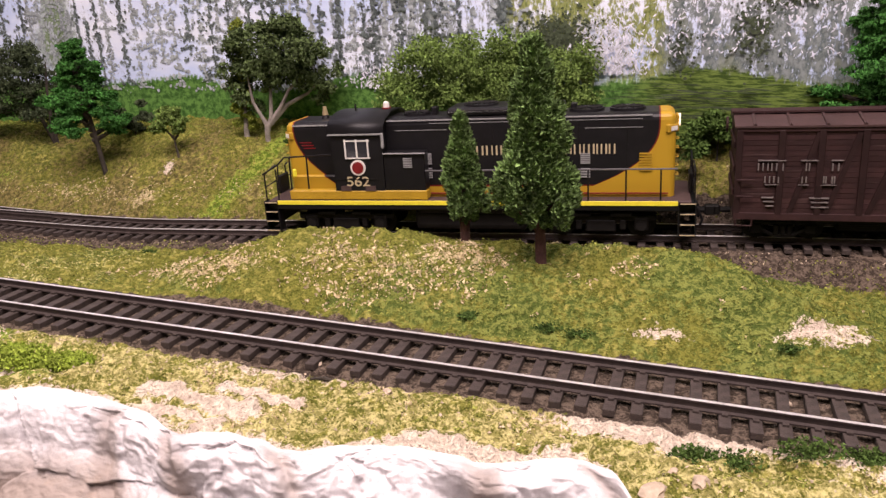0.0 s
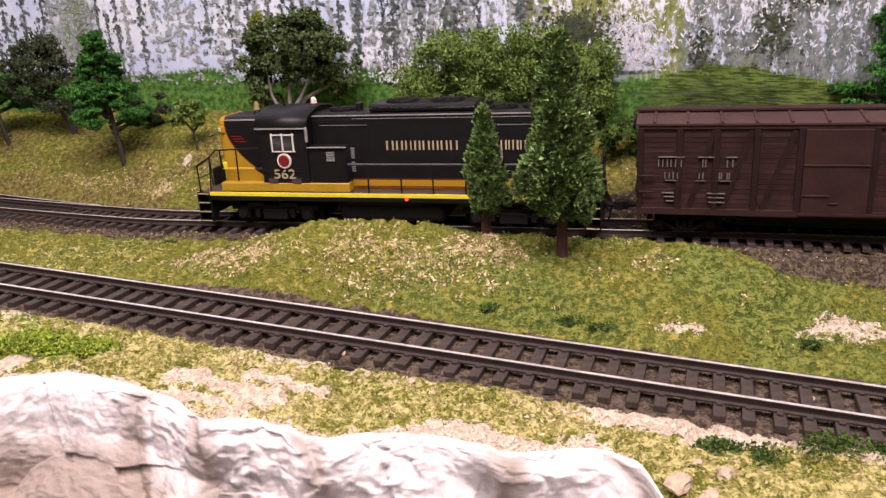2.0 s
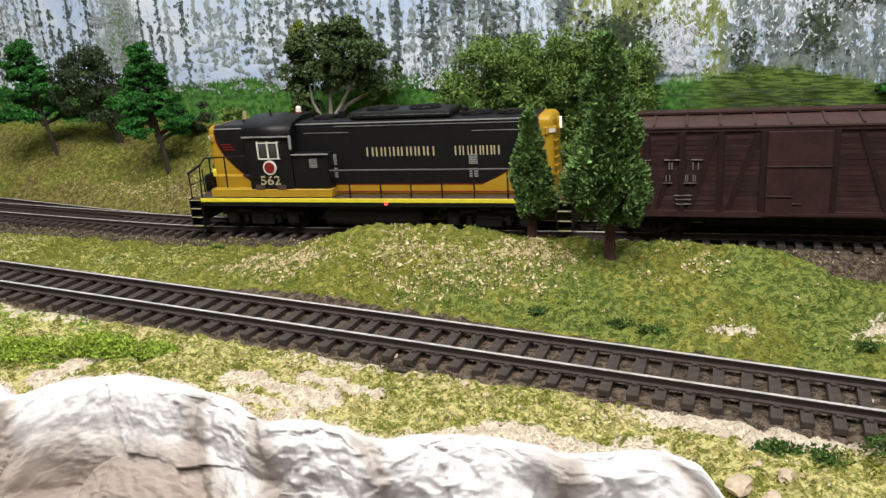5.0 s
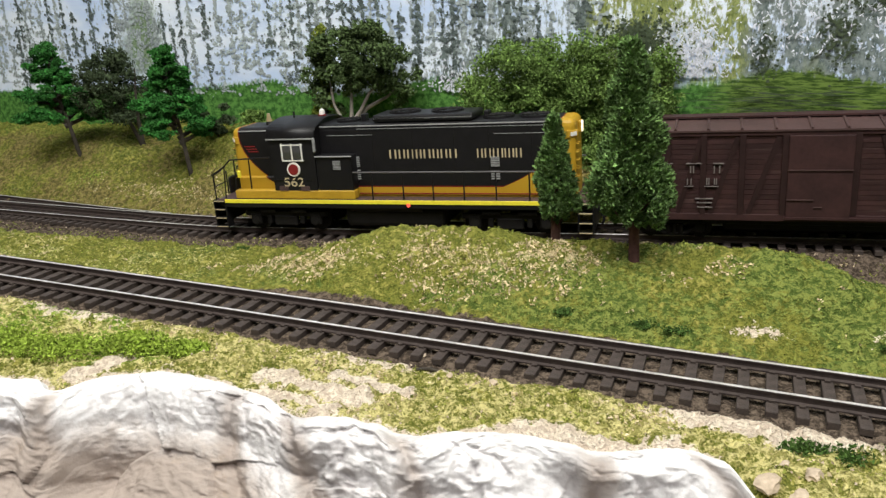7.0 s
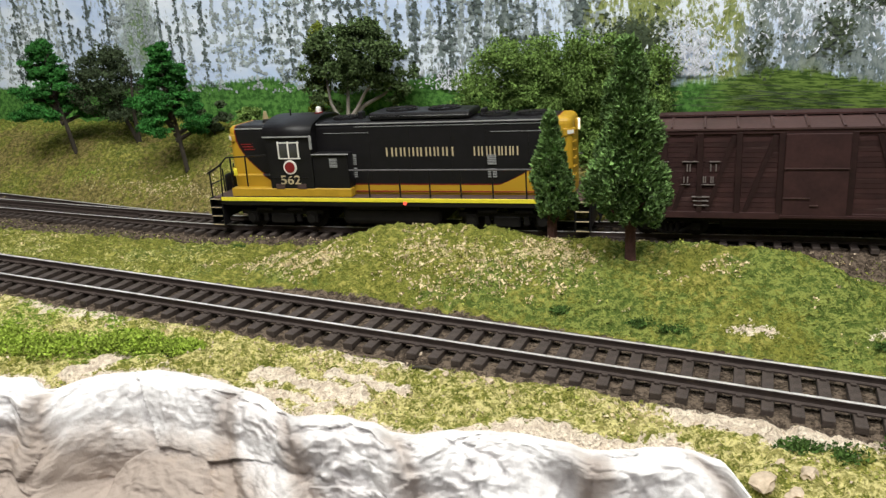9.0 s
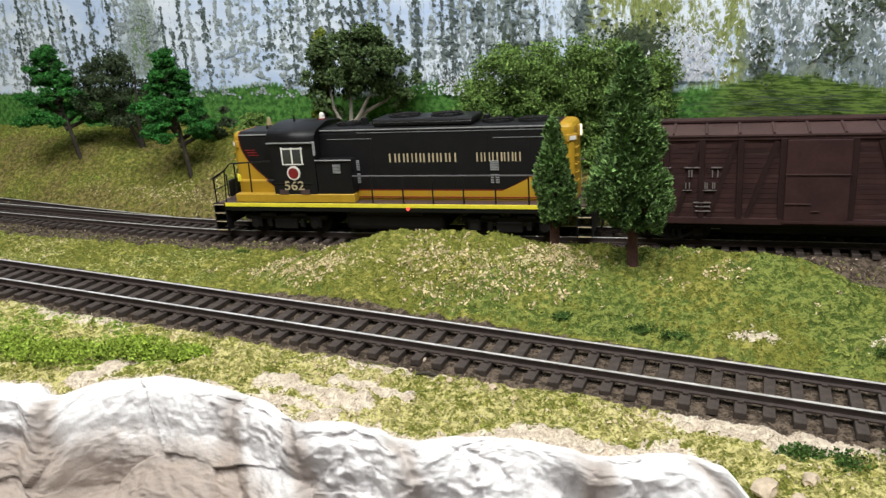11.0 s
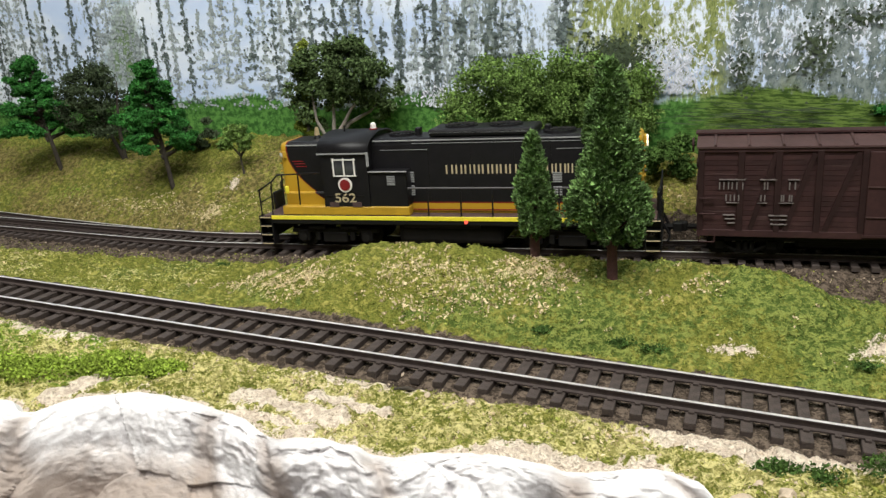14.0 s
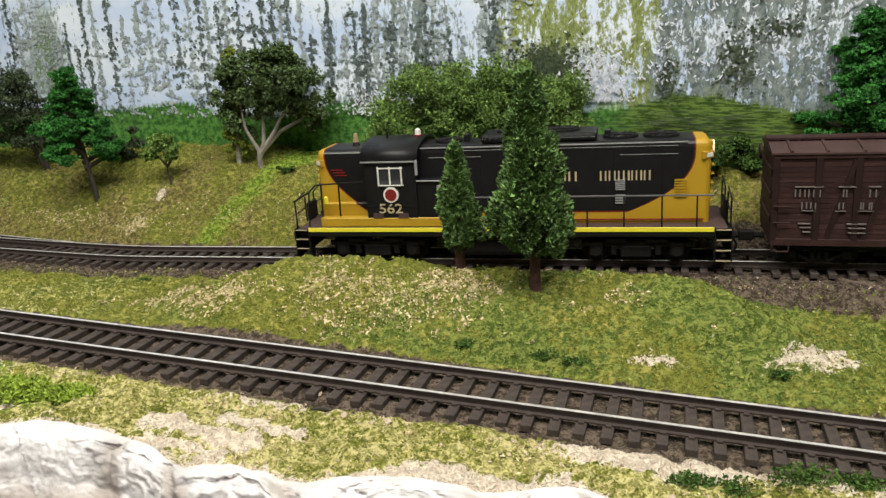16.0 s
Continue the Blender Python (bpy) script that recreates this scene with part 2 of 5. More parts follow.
    col = mix(span(soft, 0.25, 0.95), col, (0.40, 0.58, 0.26))
    # hills
    crest = ramp([(-0.50, 0.44), (-0.36, 0.47), (-0.216, 0.50), (-0.166, 0.545), (-0.14, 0.49), (-0.09, 0.47), (-0.064, 0.54), (-0.046, 0.575), (-0.012, 0.485), (0.05, 0.47), (0.081, 0.515), (0.105, 0.545), (0.123, 0.60), (0.145, 0.575), (0.17, 0.525), (0.25, 0.54)])
    over = op("SUBTRACT", op("MULTIPLY", crest, 0.1), sp.outputs[2])
    rag = op("MULTIPLY_ADD", op("SUBTRACT", noise_at(420, 300, 4, 0.7), 0.5), 0.012, over)
    bright = mix(span(noise_at(260, 300, 5, 0.7), 0.40, 0.60), (0.035, 0.105, 0.022), (0.115, 0.270, 0.060))
    field = mix(span(noise_at(130, 900, 4, 0.65, 0.10), 0.42, 0.58), (0.040, 0.075, 0.016), (0.150, 0.225, 0.050))
    side = span(sp.outputs[0], 0.085, 0.110)
    col = mix(span(rag, -0.0012, 0.0016), col, mix(side, bright, field))
    nt.links.new(col, b.inputs["Base Color"])
    return m


M["board"] = board_paint()


def livery():
    """Black hood paint with gold ends, parted by a curve with a thin red edge."""
    m = M["black"].copy()
    m.name = "hood_livery"
    nt = m.node_tree
    b = nt.nodes["Principled BSDF"]
    base = b.inputs["Base Color"].links[0].from_socket
    co = nt.nodes.new("ShaderNodeTexCoord")
    sp = nt.nodes.new("ShaderNodeSeparateXYZ")
    nt.links.new(co.outputs["Object"], sp.inputs[0])

    def op(kind, a, c):
        n = nt.nodes.new("ShaderNodeMath")
        n.operation = kind
        for i, v in enumerate((a, c)):
            if isinstance(v, (int, float)):
                n.inputs[i].default_value = v
            else:
                nt.links.new(v, n.inputs[i])
        return n.outputs[0]

    x, z = sp.outputs[0], sp.outputs[2]
    d = op("MAXIMUM", op("DIVIDE", op("SUBTRACT", 0.0455, z), 0.024), 0.0)
    right = op("SUBTRACT", 0.0760, op("MULTIPLY", op("POWER", d, 2.4), 0.024))
    left = op("ADD", -0.0757, op("MULTIPLY", op("POWER", d, 2.0), 0.0200))
    inside = op("MINIMUM", op("MINIMUM", op("SUBTRACT", right, x), op("SUBTRACT", x, left)), op("SUBTRACT", z, 0.0214))
    black = op("GREATER_THAN", inside, 0.0)
    edge = op("GREATER_THAN", inside, -0.0006)
    mx1, mx2 = nt.nodes.new("ShaderNodeMix"), nt.nodes.new("ShaderNodeMix")
    mx1.data_type = mx2.data_type = "RGBA"
    nt.links.new(edge, mx1.inputs[0])
    mx1.inputs[6].default_value, mx1.inputs[7].default_value = (0.46, 0.275, 0.022, 1), (0.16, 0.018, 0.012, 1)
    nt.links.new(black, mx2.inputs[0])
    nt.links.new(mx1.outputs[2], mx2.inputs[6])
    nt.links.new(base, mx2.inputs[7])
    nt.links.new(mx2.outputs[2], b.inputs["Base Color"])
    return m


M["livery"] = livery()


# ---- mesh tools ----
def empty(name, at=(0, 0, 0)):
    ob = new(name)
    ob.location = at
    ob.empty_display_size = 0.01
    return ob


def part(name, bm, material, parent=None, label="", smooth=False):
    me = bpy.data.meshes.new(name)
    bm.to_mesh(me)
    bm.free()
    me.materials.append(material)
    if smooth:
        me.shade_smooth()
    ob = new(name, me)
    ob.parent = parent
    if label:
        ob["label"] = label
    return ob


def raw(name, verts, faces, mats, parent=None, idx=None, smooth=False):
    me = bpy.data.meshes.new(name)
    me.from_pydata([tuple(v) for v in verts], [], [tuple(f) for f in faces])
    for m in mats:
        me.materials.append(m)
    if idx is not None:
        me.polygons.foreach_set("material_index", np.asarray(idx, dtype=np.int32))
    if smooth:
        me.shade_smooth()
    me.update()
    ob = new(name, me)
    ob.parent = parent
    return ob


def box(bm, x0, x1, y0, y1, z0, z1, bevel=0.0, seg=1):
    r = bmesh.ops.create_cube(bm, size=1.0)
    vs = r["verts"]
    for v in vs:
        v.co = Vector((x0 + (v.co.x + 0.5) * (x1 - x0), y0 + (v.co.y + 0.5) * (y1 - y0), z0 + (v.co.z + 0.5) * (z1 - z0)))
    if bevel:
        es = list({e for v in vs for e in v.link_edges})
        bmesh.ops.bevel(bm, geom=es, offset=bevel, segments=seg, profile=0.5, affect="EDGES")
    return bm


def tube(bm, a, b, r, r2=None, n=8):
    a, b = Vector(a), Vector(b)
    d = b - a
    m = Matrix.Translation((a + b) / 2) @ d.to_track_quat("Z", "Y").to_matrix().to_4x4()
    bmesh.ops.create_cone(bm, cap_ends=True, segments=n, radius1=r, radius2=r if r2 is None else r2, depth=d.length, matrix=m)
    return bm


def extrude_x(bm, prof, x0, x1):
    """A closed outline in (y, z), drawn out from x0 to x1."""
    a = [bm.verts.new((x0, y, z)) for y, z in prof]
    b = [bm.verts.new((x1, y, z)) for y, z in prof]
    n = len(prof)
    bm.faces.new(a[::-1])
    bm.faces.new(b)
    for i in range(n):
        bm.faces.new((a[i], a[(i + 1) % n], b[(i + 1) % n], b[i]))
    bmesh.ops.recalc_face_normals(bm, faces=bm.faces)
    return bm


B = bmesh.new


def smooth01(a, b, v):
    t = np.clip((v - a) / (b - a), 0, 1)
    return t * t * (3 - 2 * t)


RNG = np.random.default_rng(7)
GRID = RNG.random((256, 256))


def vnoise(x, y):
    xi, yi = np.floor(x).astype(int), np.floor(y).astype(int)
    fx, fy = x - xi, y - yi
    fx, fy = fx * fx * (3 - 2 * fx), fy * fy * (3 - 2 * fy)
    g = lambda i, j: GRID[i % 256, j % 256]
    return (g(xi, yi) * (1 - fx) + g(xi + 1, yi) * fx) * (1 - fy) + (g(xi, yi + 1) * (1 - fx) + g(xi + 1, yi + 1) * fx) * fy


def fbm(x, y, o=4):
    s, a, t = 0, 0.5, 0
    for k in range(o):
        s, t, a, x, y = s + a * vnoise(x, y), t + a, a * 0.5, x * 2.03 + 17.1, y * 2.03 + 5.7
    return s / t - 0.5


# ---- the lie of the land ----
# far track: straight, through T0 along U, S measured away from the viewer; near track: a gentle curve
AF, GRADE = radians(-14.0), radians(1.5)
T0 = (0.0168, 0.3240)
UX, UY = math.cos(AF), math.sin(AF)


def to_ls(x, y):
    return (x - T0[0]) * UX + (y - T0[1]) * UY, -(x - T0[0]) * UY + (y - T0[1]) * UX


def from_ls(l, s):
    return T0[0] + l * UX - s * UY, T0[1] + l * UY + s * UX


def bend(l):
    """The far track swings away at one end and a little nearer at the other."""
    d, e = np.clip(-0.165 - l, 0, 1), np.clip(l - 0.09, 0, 1)
    return 0.180 * d * d / (d + 0.03) - 0.055 * e * e / (e + 0.03)


def z_far(l):
    return -0.0022 + 0.0262 * l


def y_near(x):
    return 0.1968 - 0.3279 * x - 0.007 * x * x


def z_near(x):
    return 0.0 - 0.030 * x


def y_edge(x):
    """Where the turf ends at the white rock: a lobed rim that falls back at its end."""
    y = 0.184 - 0.029 * smooth01(-0.115, -0.015, x) - 0.010 * smooth01(0.0, 0.04, x) - 0.05 * smooth01(0.033, 0.043, x)
    for c, r, h in ((-0.139, 0.0060, -0.0070), (-0.110, 0.015, 0.0045), (-0.068, 0.008, -0.0050), (-0.038, 0.006, -0.0020), (-0.018, 0.012, 0.0035), (0.006, 0.008, -0.0030), (0.026, 0.008, 0.0035)):
        y = y + h * np.exp(-((x - c) / r) ** 2)
    return y


BENCH = 0.0045


def ground(x, y, rough=True):
    l, s = to_ls(x, y)
    s = s - bend(l)
    yn = y_near(x)
    yf = T0[1] - (x - T0[0]) * 0.2493
    v = np.clip((y - yn - 0.018) / (yf - yn - 0.036), 0, 1)
    z = (z_near(x) - BENCH) * (1 - v) + (z_far(l) - BENCH) * v
    # grassy mound between the tracks; its right end swings to the front
    a = (0.0185 + 0.0012 * np.exp(-((l + 0.030) / 0.03) ** 2)) * smooth01(-0.128, -0.052, l) * (1 - smooth01(0.078, 0.150, l))
    sc = -0.070 - 0.42 * np.clip(l - 0.075, 0, 1)
    w = np.where(s > sc, 0.046, 0.048 - 0.25 * np.clip(l - 0.06, 0, 0.06))
    z = z + a * np.cos(np.clip((s - sc) / w, -1, 1) * math.pi / 2) ** 2
    # bank behind the far track, up to the painted board
    rise = np.clip(s - 0.016, 0, 1)
    hollow = 0.009 * np.exp(-((l + 0.245) / 0.035) ** 2 - ((s - 0.060) / 0.03) ** 2)
    z = z + (0.68 * np.minimum(rise, 0.045) + 0.22 * np.clip(rise - 0.045, 0, 1)) * smooth01(-0.004, 0.014, rise) - hollow
    z = z - 0.0120 * np.exp(-((l - 0.150) / 0.042) ** 2 - ((s + 0.050) / 0.020) ** 2)
    # ground before the near track
    f = np.clip(yn - 0.016 - y, 0, 1)
    z = z - 0.06 * f
    if rough:
        near_far = np.clip(np.abs(s) - 0.011, 0, 0.01) / 0.01
        near_near = np.clip(np.abs(y - yn) - 0.012, 0, 0.01) / 0.01
        k = np.minimum(near_far, near_near)
        z = z + k * (0.0040 * fbm(x * 45, y * 45, 3) + 0.0016 * fbm(x * 190, y * 190, 3) + 0.0046 * fbm(x * 250 + 7, y * 340, 2)) + (0.15 + 0.85 * k) * 0.0012 * fbm(x * 650, y * 650, 2)
    return z


def ground_z(x, y):
    return float(ground(np.array([x]), np.array([y]), True)[0])


def ground_material():
    m = bpy.data.materials.new("ground_cover")
    m.use_nodes = True
    nt = m.node_tree
    b = nt.nodes["Principled BSDF"]
    b.inputs["Roughness"].default_value, b.inputs["Specular IOR Level"].default_value = 0.95, 0.08
    co = nt.nodes.new("ShaderNodeTexCoord")

    def noise_at(scale, detail=3.0, rough=0.6):
        n = nt.nodes.new("ShaderNodeTexNoise")
        n.inputs["Scale"].default_value, n.inputs["Detail"].default_value, n.inputs["Roughness"].default_value = scale, detail, rough
        nt.links.new(co.outputs["Object"], n.inputs["Vector"])
        return n.outputs["Fac"]

    def span(v, a, c):
        r = nt.nodes.new("ShaderNodeMapRange")
        r.interpolation_type = "SMOOTHSTEP"
        nt.links.new(v, r.inputs[0])
        r.inputs[1].default_value, r.inputs[2].default_value = a, c
        return r.outputs[0]

    def mix(f, a, c):
        n = nt.nodes.new("ShaderNodeMix")
        n.data_type = "RGBA"
        nt.links.new(f, n.inputs[0])
        for k, v in ((6, a), (7, c)):
            if isinstance(v, tuple):
                n.inputs[k].default_value = (*v, 1)
            else:
                nt.links.new(v, n.inputs[k])
        return n.outputs[2]

    def add(a, c, k):
        n = nt.nodes.new("ShaderNodeMath")
        n.operation = "MULTIPLY_ADD"
        nt.links.new(c, n.inputs[0])
        n.inputs[1].default_value = k
        nt.links.new(a, n.inputs[2])
        return n.outputs[0]

    grain, crumb, patch, fleck = noise_at(430, 3), noise_at(1400, 2), noise_at(55, 4), noise_at(380, 4, 0.75)
    col = mix(span(patch, 0.36, 0.62), (0.245, 0.250, 0.048), (0.420, 0.385, 0.100))
    col = mix(span(grain, 0.46, 0.66), mix(span(crumb, 0.4, 0.6), (0.120, 0.135, 0.024), (0.22, 0.225, 0.045)), col)
    for name, dark, light in (("green", (0.085, 0.125, 0.026), (0.250, 0.290, 0.070)), ("earth", (0.120, 0.105, 0.034), (0.300, 0.245, 0.090)), ("lush", (0.110, 0.190, 0.020), (0.330, 0.420, 0.070)), ("yellow", (0.31, 0.285, 0.090), (0.69, 0.615, 0.265)), ("straw", (0.42, 0.33, 0.16), (0.76, 0.63, 0.38)), ("sand", (0.64, 0.52, 0.41), (0.86, 0.745, 0.60)), ("ballast_shade", (0.060, 0.045, 0.034), (0.190, 0.145, 0.110))):
        at = nt.nodes.new("ShaderNodeAttribute")
        at.attribute_name = "cover_" + name
        f = span(add(add(at.outputs["Fac"], fleck, 1.5), crumb, 0.5), 1.42, 1.58)
        # dark tone sits in the bump's hollows: crevice shade put into the colour
        col = mix(f, col, mix(span(add(grain, crumb, 0.6), 0.69, 0.92), dark, light))
    nt.links.new(col, b.inputs["Base Color"])
    bn = nt.nodes.new("ShaderNodeBump")
    bn.inputs["Strength"].default_value, bn.inputs["Distance"].default_value = 1.0, 0.0032
    nt.links.new(add(grain, crumb, 0.45), bn.inputs["Height"])
    nt.links.new(bn.outputs[0], b.inputs["Normal"])
    return m


def sand_drift(x, y):
    """Bare sandy streaks before the near track, 1 on their middle line."""
    out = 0.0
    for x0, y0, x1, y1, w in ((-0.082, 0.1880, -0.053, 0.1750, 0.0036), (-0.062, 0.1862, -0.041, 0.1795, 0.0024), (0.033, 0.1690, 0.046, 0.1605, 0.0046), (0.050, 0.1560, 0.066, 0.1575, 0.0034), (-0.128, 0.1980, -0.138, 0.1880, 0.0034), (-0.080, 0.1790, -0.060, 0.1715, 0.0022)):
        k = np.clip(((x - x0) * (x1 - x0) + (y - y0) * (y1 - y0)) / ((x1 - x0) ** 2 + (y1 - y0) ** 2), 0, 1)
        out = np.maximum(out, np.exp(-(np.hypot(x - x0 - k * (x1 - x0), y - y0 - k * (y1 - y0)) / w) ** 2))
    return out


def build_ground():
    nx, ny = 900, 480
    xs, ys = np.linspace(-0.56, 0.46, nx), np.linspace(0.07, 0.70, ny)
    X, Y = np.meshgrid(xs, ys)
    Z = ground(X, Y)
    drop = np.clip((y_edge(X) + 0.001) - Y, 0, 1)
    Z = Z - 2.6 * drop
    Z = np.maximum(Z, -0.10)
    P = np.stack([X, Y, Z], -1).reshape(-1, 3)
    i = np.arange(nx * ny).reshape(ny, nx)
    F = np.stack([i[:-1, :-1], i[:-1, 1:], i[1:, 1:], i[1:, :-1]], -1).reshape(-1, 4)
    x, y = P[:, 0], P[:, 1]
    l, s = to_ls(x, y)
    s = s - bend(l)
    dn = np.abs(y - y_near(x)) * 0.958
    q, q4 = fbm(x * 60, y * 60, 4), fbm(x * 20 + 3, y * 34 + 8, 3)
    mound = smooth01(-0.020, -0.026, s) * smooth01(y_near(x) + 0.014, y_near(x) + 0.022, y)
    front = smooth01(y_near(x) - 0.010, y_near(x) - 0.014, y)
    bank = smooth01(0.015, 0.022, s)
    g = lambda v, c, r: np.exp(-((v - c) / r) ** 2)
    sc = -0.070 - 0.42 * np.clip(l - 0.075, 0, 1)
    straw = mound * (-0.04 + 0.52 * g(l, -0.085, 0.026) * g(s, -0.086, 0.010) + 0.42 * g(l, -0.030, 0.032) * g(s, -0.084, 0.009) + 0.46 * g(l, 0.008, 0.016) * g(s, -0.078, 0.008) + 0.06 * g(s, -0.095, 0.02) + 0.42 * q)
    straw = straw + front * (0.16 + 0.55 * q + 0.16 * g(y - y_near(x), -0.021, 0.007)) + bank * (0.04 + 0.16 * g(s, 0.034, 0.008) * (0.5 + 0.5 * np.sin(l * 60)) + 0.35 * q + 0.42 * g(l, -0.248, 0.022) * g(s, 0.037, 0.006) + 0.38 * g(l, -0.192, 0.020) * g(s, 0.030, 0.005) + 0.30 * g(l, -0.160, 0.012) * g(s, 0.044, 0.008))
    pale = 0.62 * g(x, 0.060, 0.012) * g(y - 0.2075 + 0.20 * (x - 0.060), 0, 0.0030) + 0.85 * g(x, 0.106, 0.016) * g(y - 0.2015 - 0.05 * (x - 0.106), 0, 0.0052)
    rim = y - y_edge(x)
    drift = sand_drift(x, y)
    sand = mound * pale + bank * 0.7 * g(l, -0.189, 0.005) * g(s, 0.050, 0.006) + front * (0.14 + 0.9 * q4 + 0.30 * g(y - y_near(x), -0.0185, 0.004) + 0.95 * drift + 0.60 * smooth01(0.007, 0.000, rim) + 0.85 * g(x, -0.002, 0.013) * smooth01(0.012, 0.005, rim))
    # front term is paler: stronger light at the front edge put into the colour
    yellow = front * (0.55 + 0.5 * q) + 0.36 * mound * smooth01(-0.10, -0.14, l) * (1 + q)
    earth = bank * (0.50 - 2.0 * np.clip(s - 0.050, 0, 0.2) + 0.7 * q) + 0.50 * smooth01(0.040, 0.024, np.abs(s)) * (1 - bank) + front * (0.06 + 0.5 * fbm(x * 45 + 7, y * 45, 3)) + 0.25 * mound * g(l, 0.15, 0.03)
    lush = front * (0.60 * smooth01(-0.095, -0.125, x) * smooth01(0.186, 0.196, y) + 0.8 * fbm(x * 70 + 2, y * 70, 3)) + 0.62 * bank * g(l, -0.139 + 0.5 * (s - 0.04), 0.012) + 0.45 * bank * g(l, -0.31, 0.03) * g(s, 0.04, 0.012) + bank * 0.36 * smooth01(0.062, 0.085, s)
    green = 0.45 * bank * smooth01(-0.19, -0.26, l) + mound * (0.34 + 0.26 * smooth01(-0.02, 0.05, l) + 0.7 * q + 0.6 * q4)
    # track beds; the second term also darkens ground for the shade under the boxcar
    ballast_shade = 1.1 * smooth01(0.0310 + 0.002 * smooth01(0.07, 0.12, l), 0.0205, np.abs(s + 0.006)) + 1.1 * smooth01(0.0, 0.06, l) * smooth01(0.036, 0.026, s) * smooth01(0.0, 0.01, s) + 1.1 * smooth01(0.0200, 0.0140, dn)
    ob = raw("ground", P, F, [ground_material()], None, None, True)
    for nm, v in (("green", green), ("earth", earth), ("lush", lush), ("yellow", yellow), ("sand", sand), ("straw", straw), ("ballast_shade", ballast_shade)):
        at = ob.data.attributes.new("cover_" + nm, "FLOAT", "POINT")
        at.data.foreach_set("value", np.clip(v, 0, 1.2).astype(np.float32))
    tagged(ob, "olive turf, straw and sandy earth on the layout", "ground", kind="structure")


build_ground()


def ridged(x, y, o=4):
    v, a, t = 0, 0.5, 0
    for k in range(o):
        v, t, a = v + a * (1 - np.abs(vnoise(x, y) * 2 - 1)) ** 2, t + a, a * 0.5
        x, y = x * 2.1 + 13.7, y * 2.1 + 4.9
    return v / t


def cells(x, y, seed=0):
    """Distance to the nearest of scattered points, and the height of the tilted facet round it."""
    xi, yi = np.floor(x).astype(int), np.floor(y).astype(int)
    a, h = np.full(x.shape, 9.0), np.zeros(x.shape)
    for i in (-1, 0, 1):
        for j in (-1, 0, 1):
            u, v = xi + i, yi + j
            d = np.hypot(u + GRID[(u + seed) % 256, v % 256] - x, v + GRID[(v + 91) % 256, (u + seed + 37) % 256] - y)
            ga, gb = GRID[(u * 3 + seed) % 256, (v * 5 + 11) % 256] - 0.5, GRID[(u * 7 + 29) % 256, (v * 3 + seed) % 256] - 0.5
            h = np.where(d < a, ga * (u + 0.5 - x) + gb * (v + 0.5 - y) + 0.5 * (ga + gb) * gb, h) if i + j > -2 else ga * (u + 0.5 - x) + gb * (v + 0.5 - y)
            a = np.minimum(a, d)
    return a, h


# gullies between the boulders: place on the rim and slant
GULLIES = ((-0.205, 0.1), (-0.140, -0.10), (-0.088, 0.22), (-0.066, 0.55), (-0.038, 0.25), (0.004, -0.35), (0.033, 0.5))


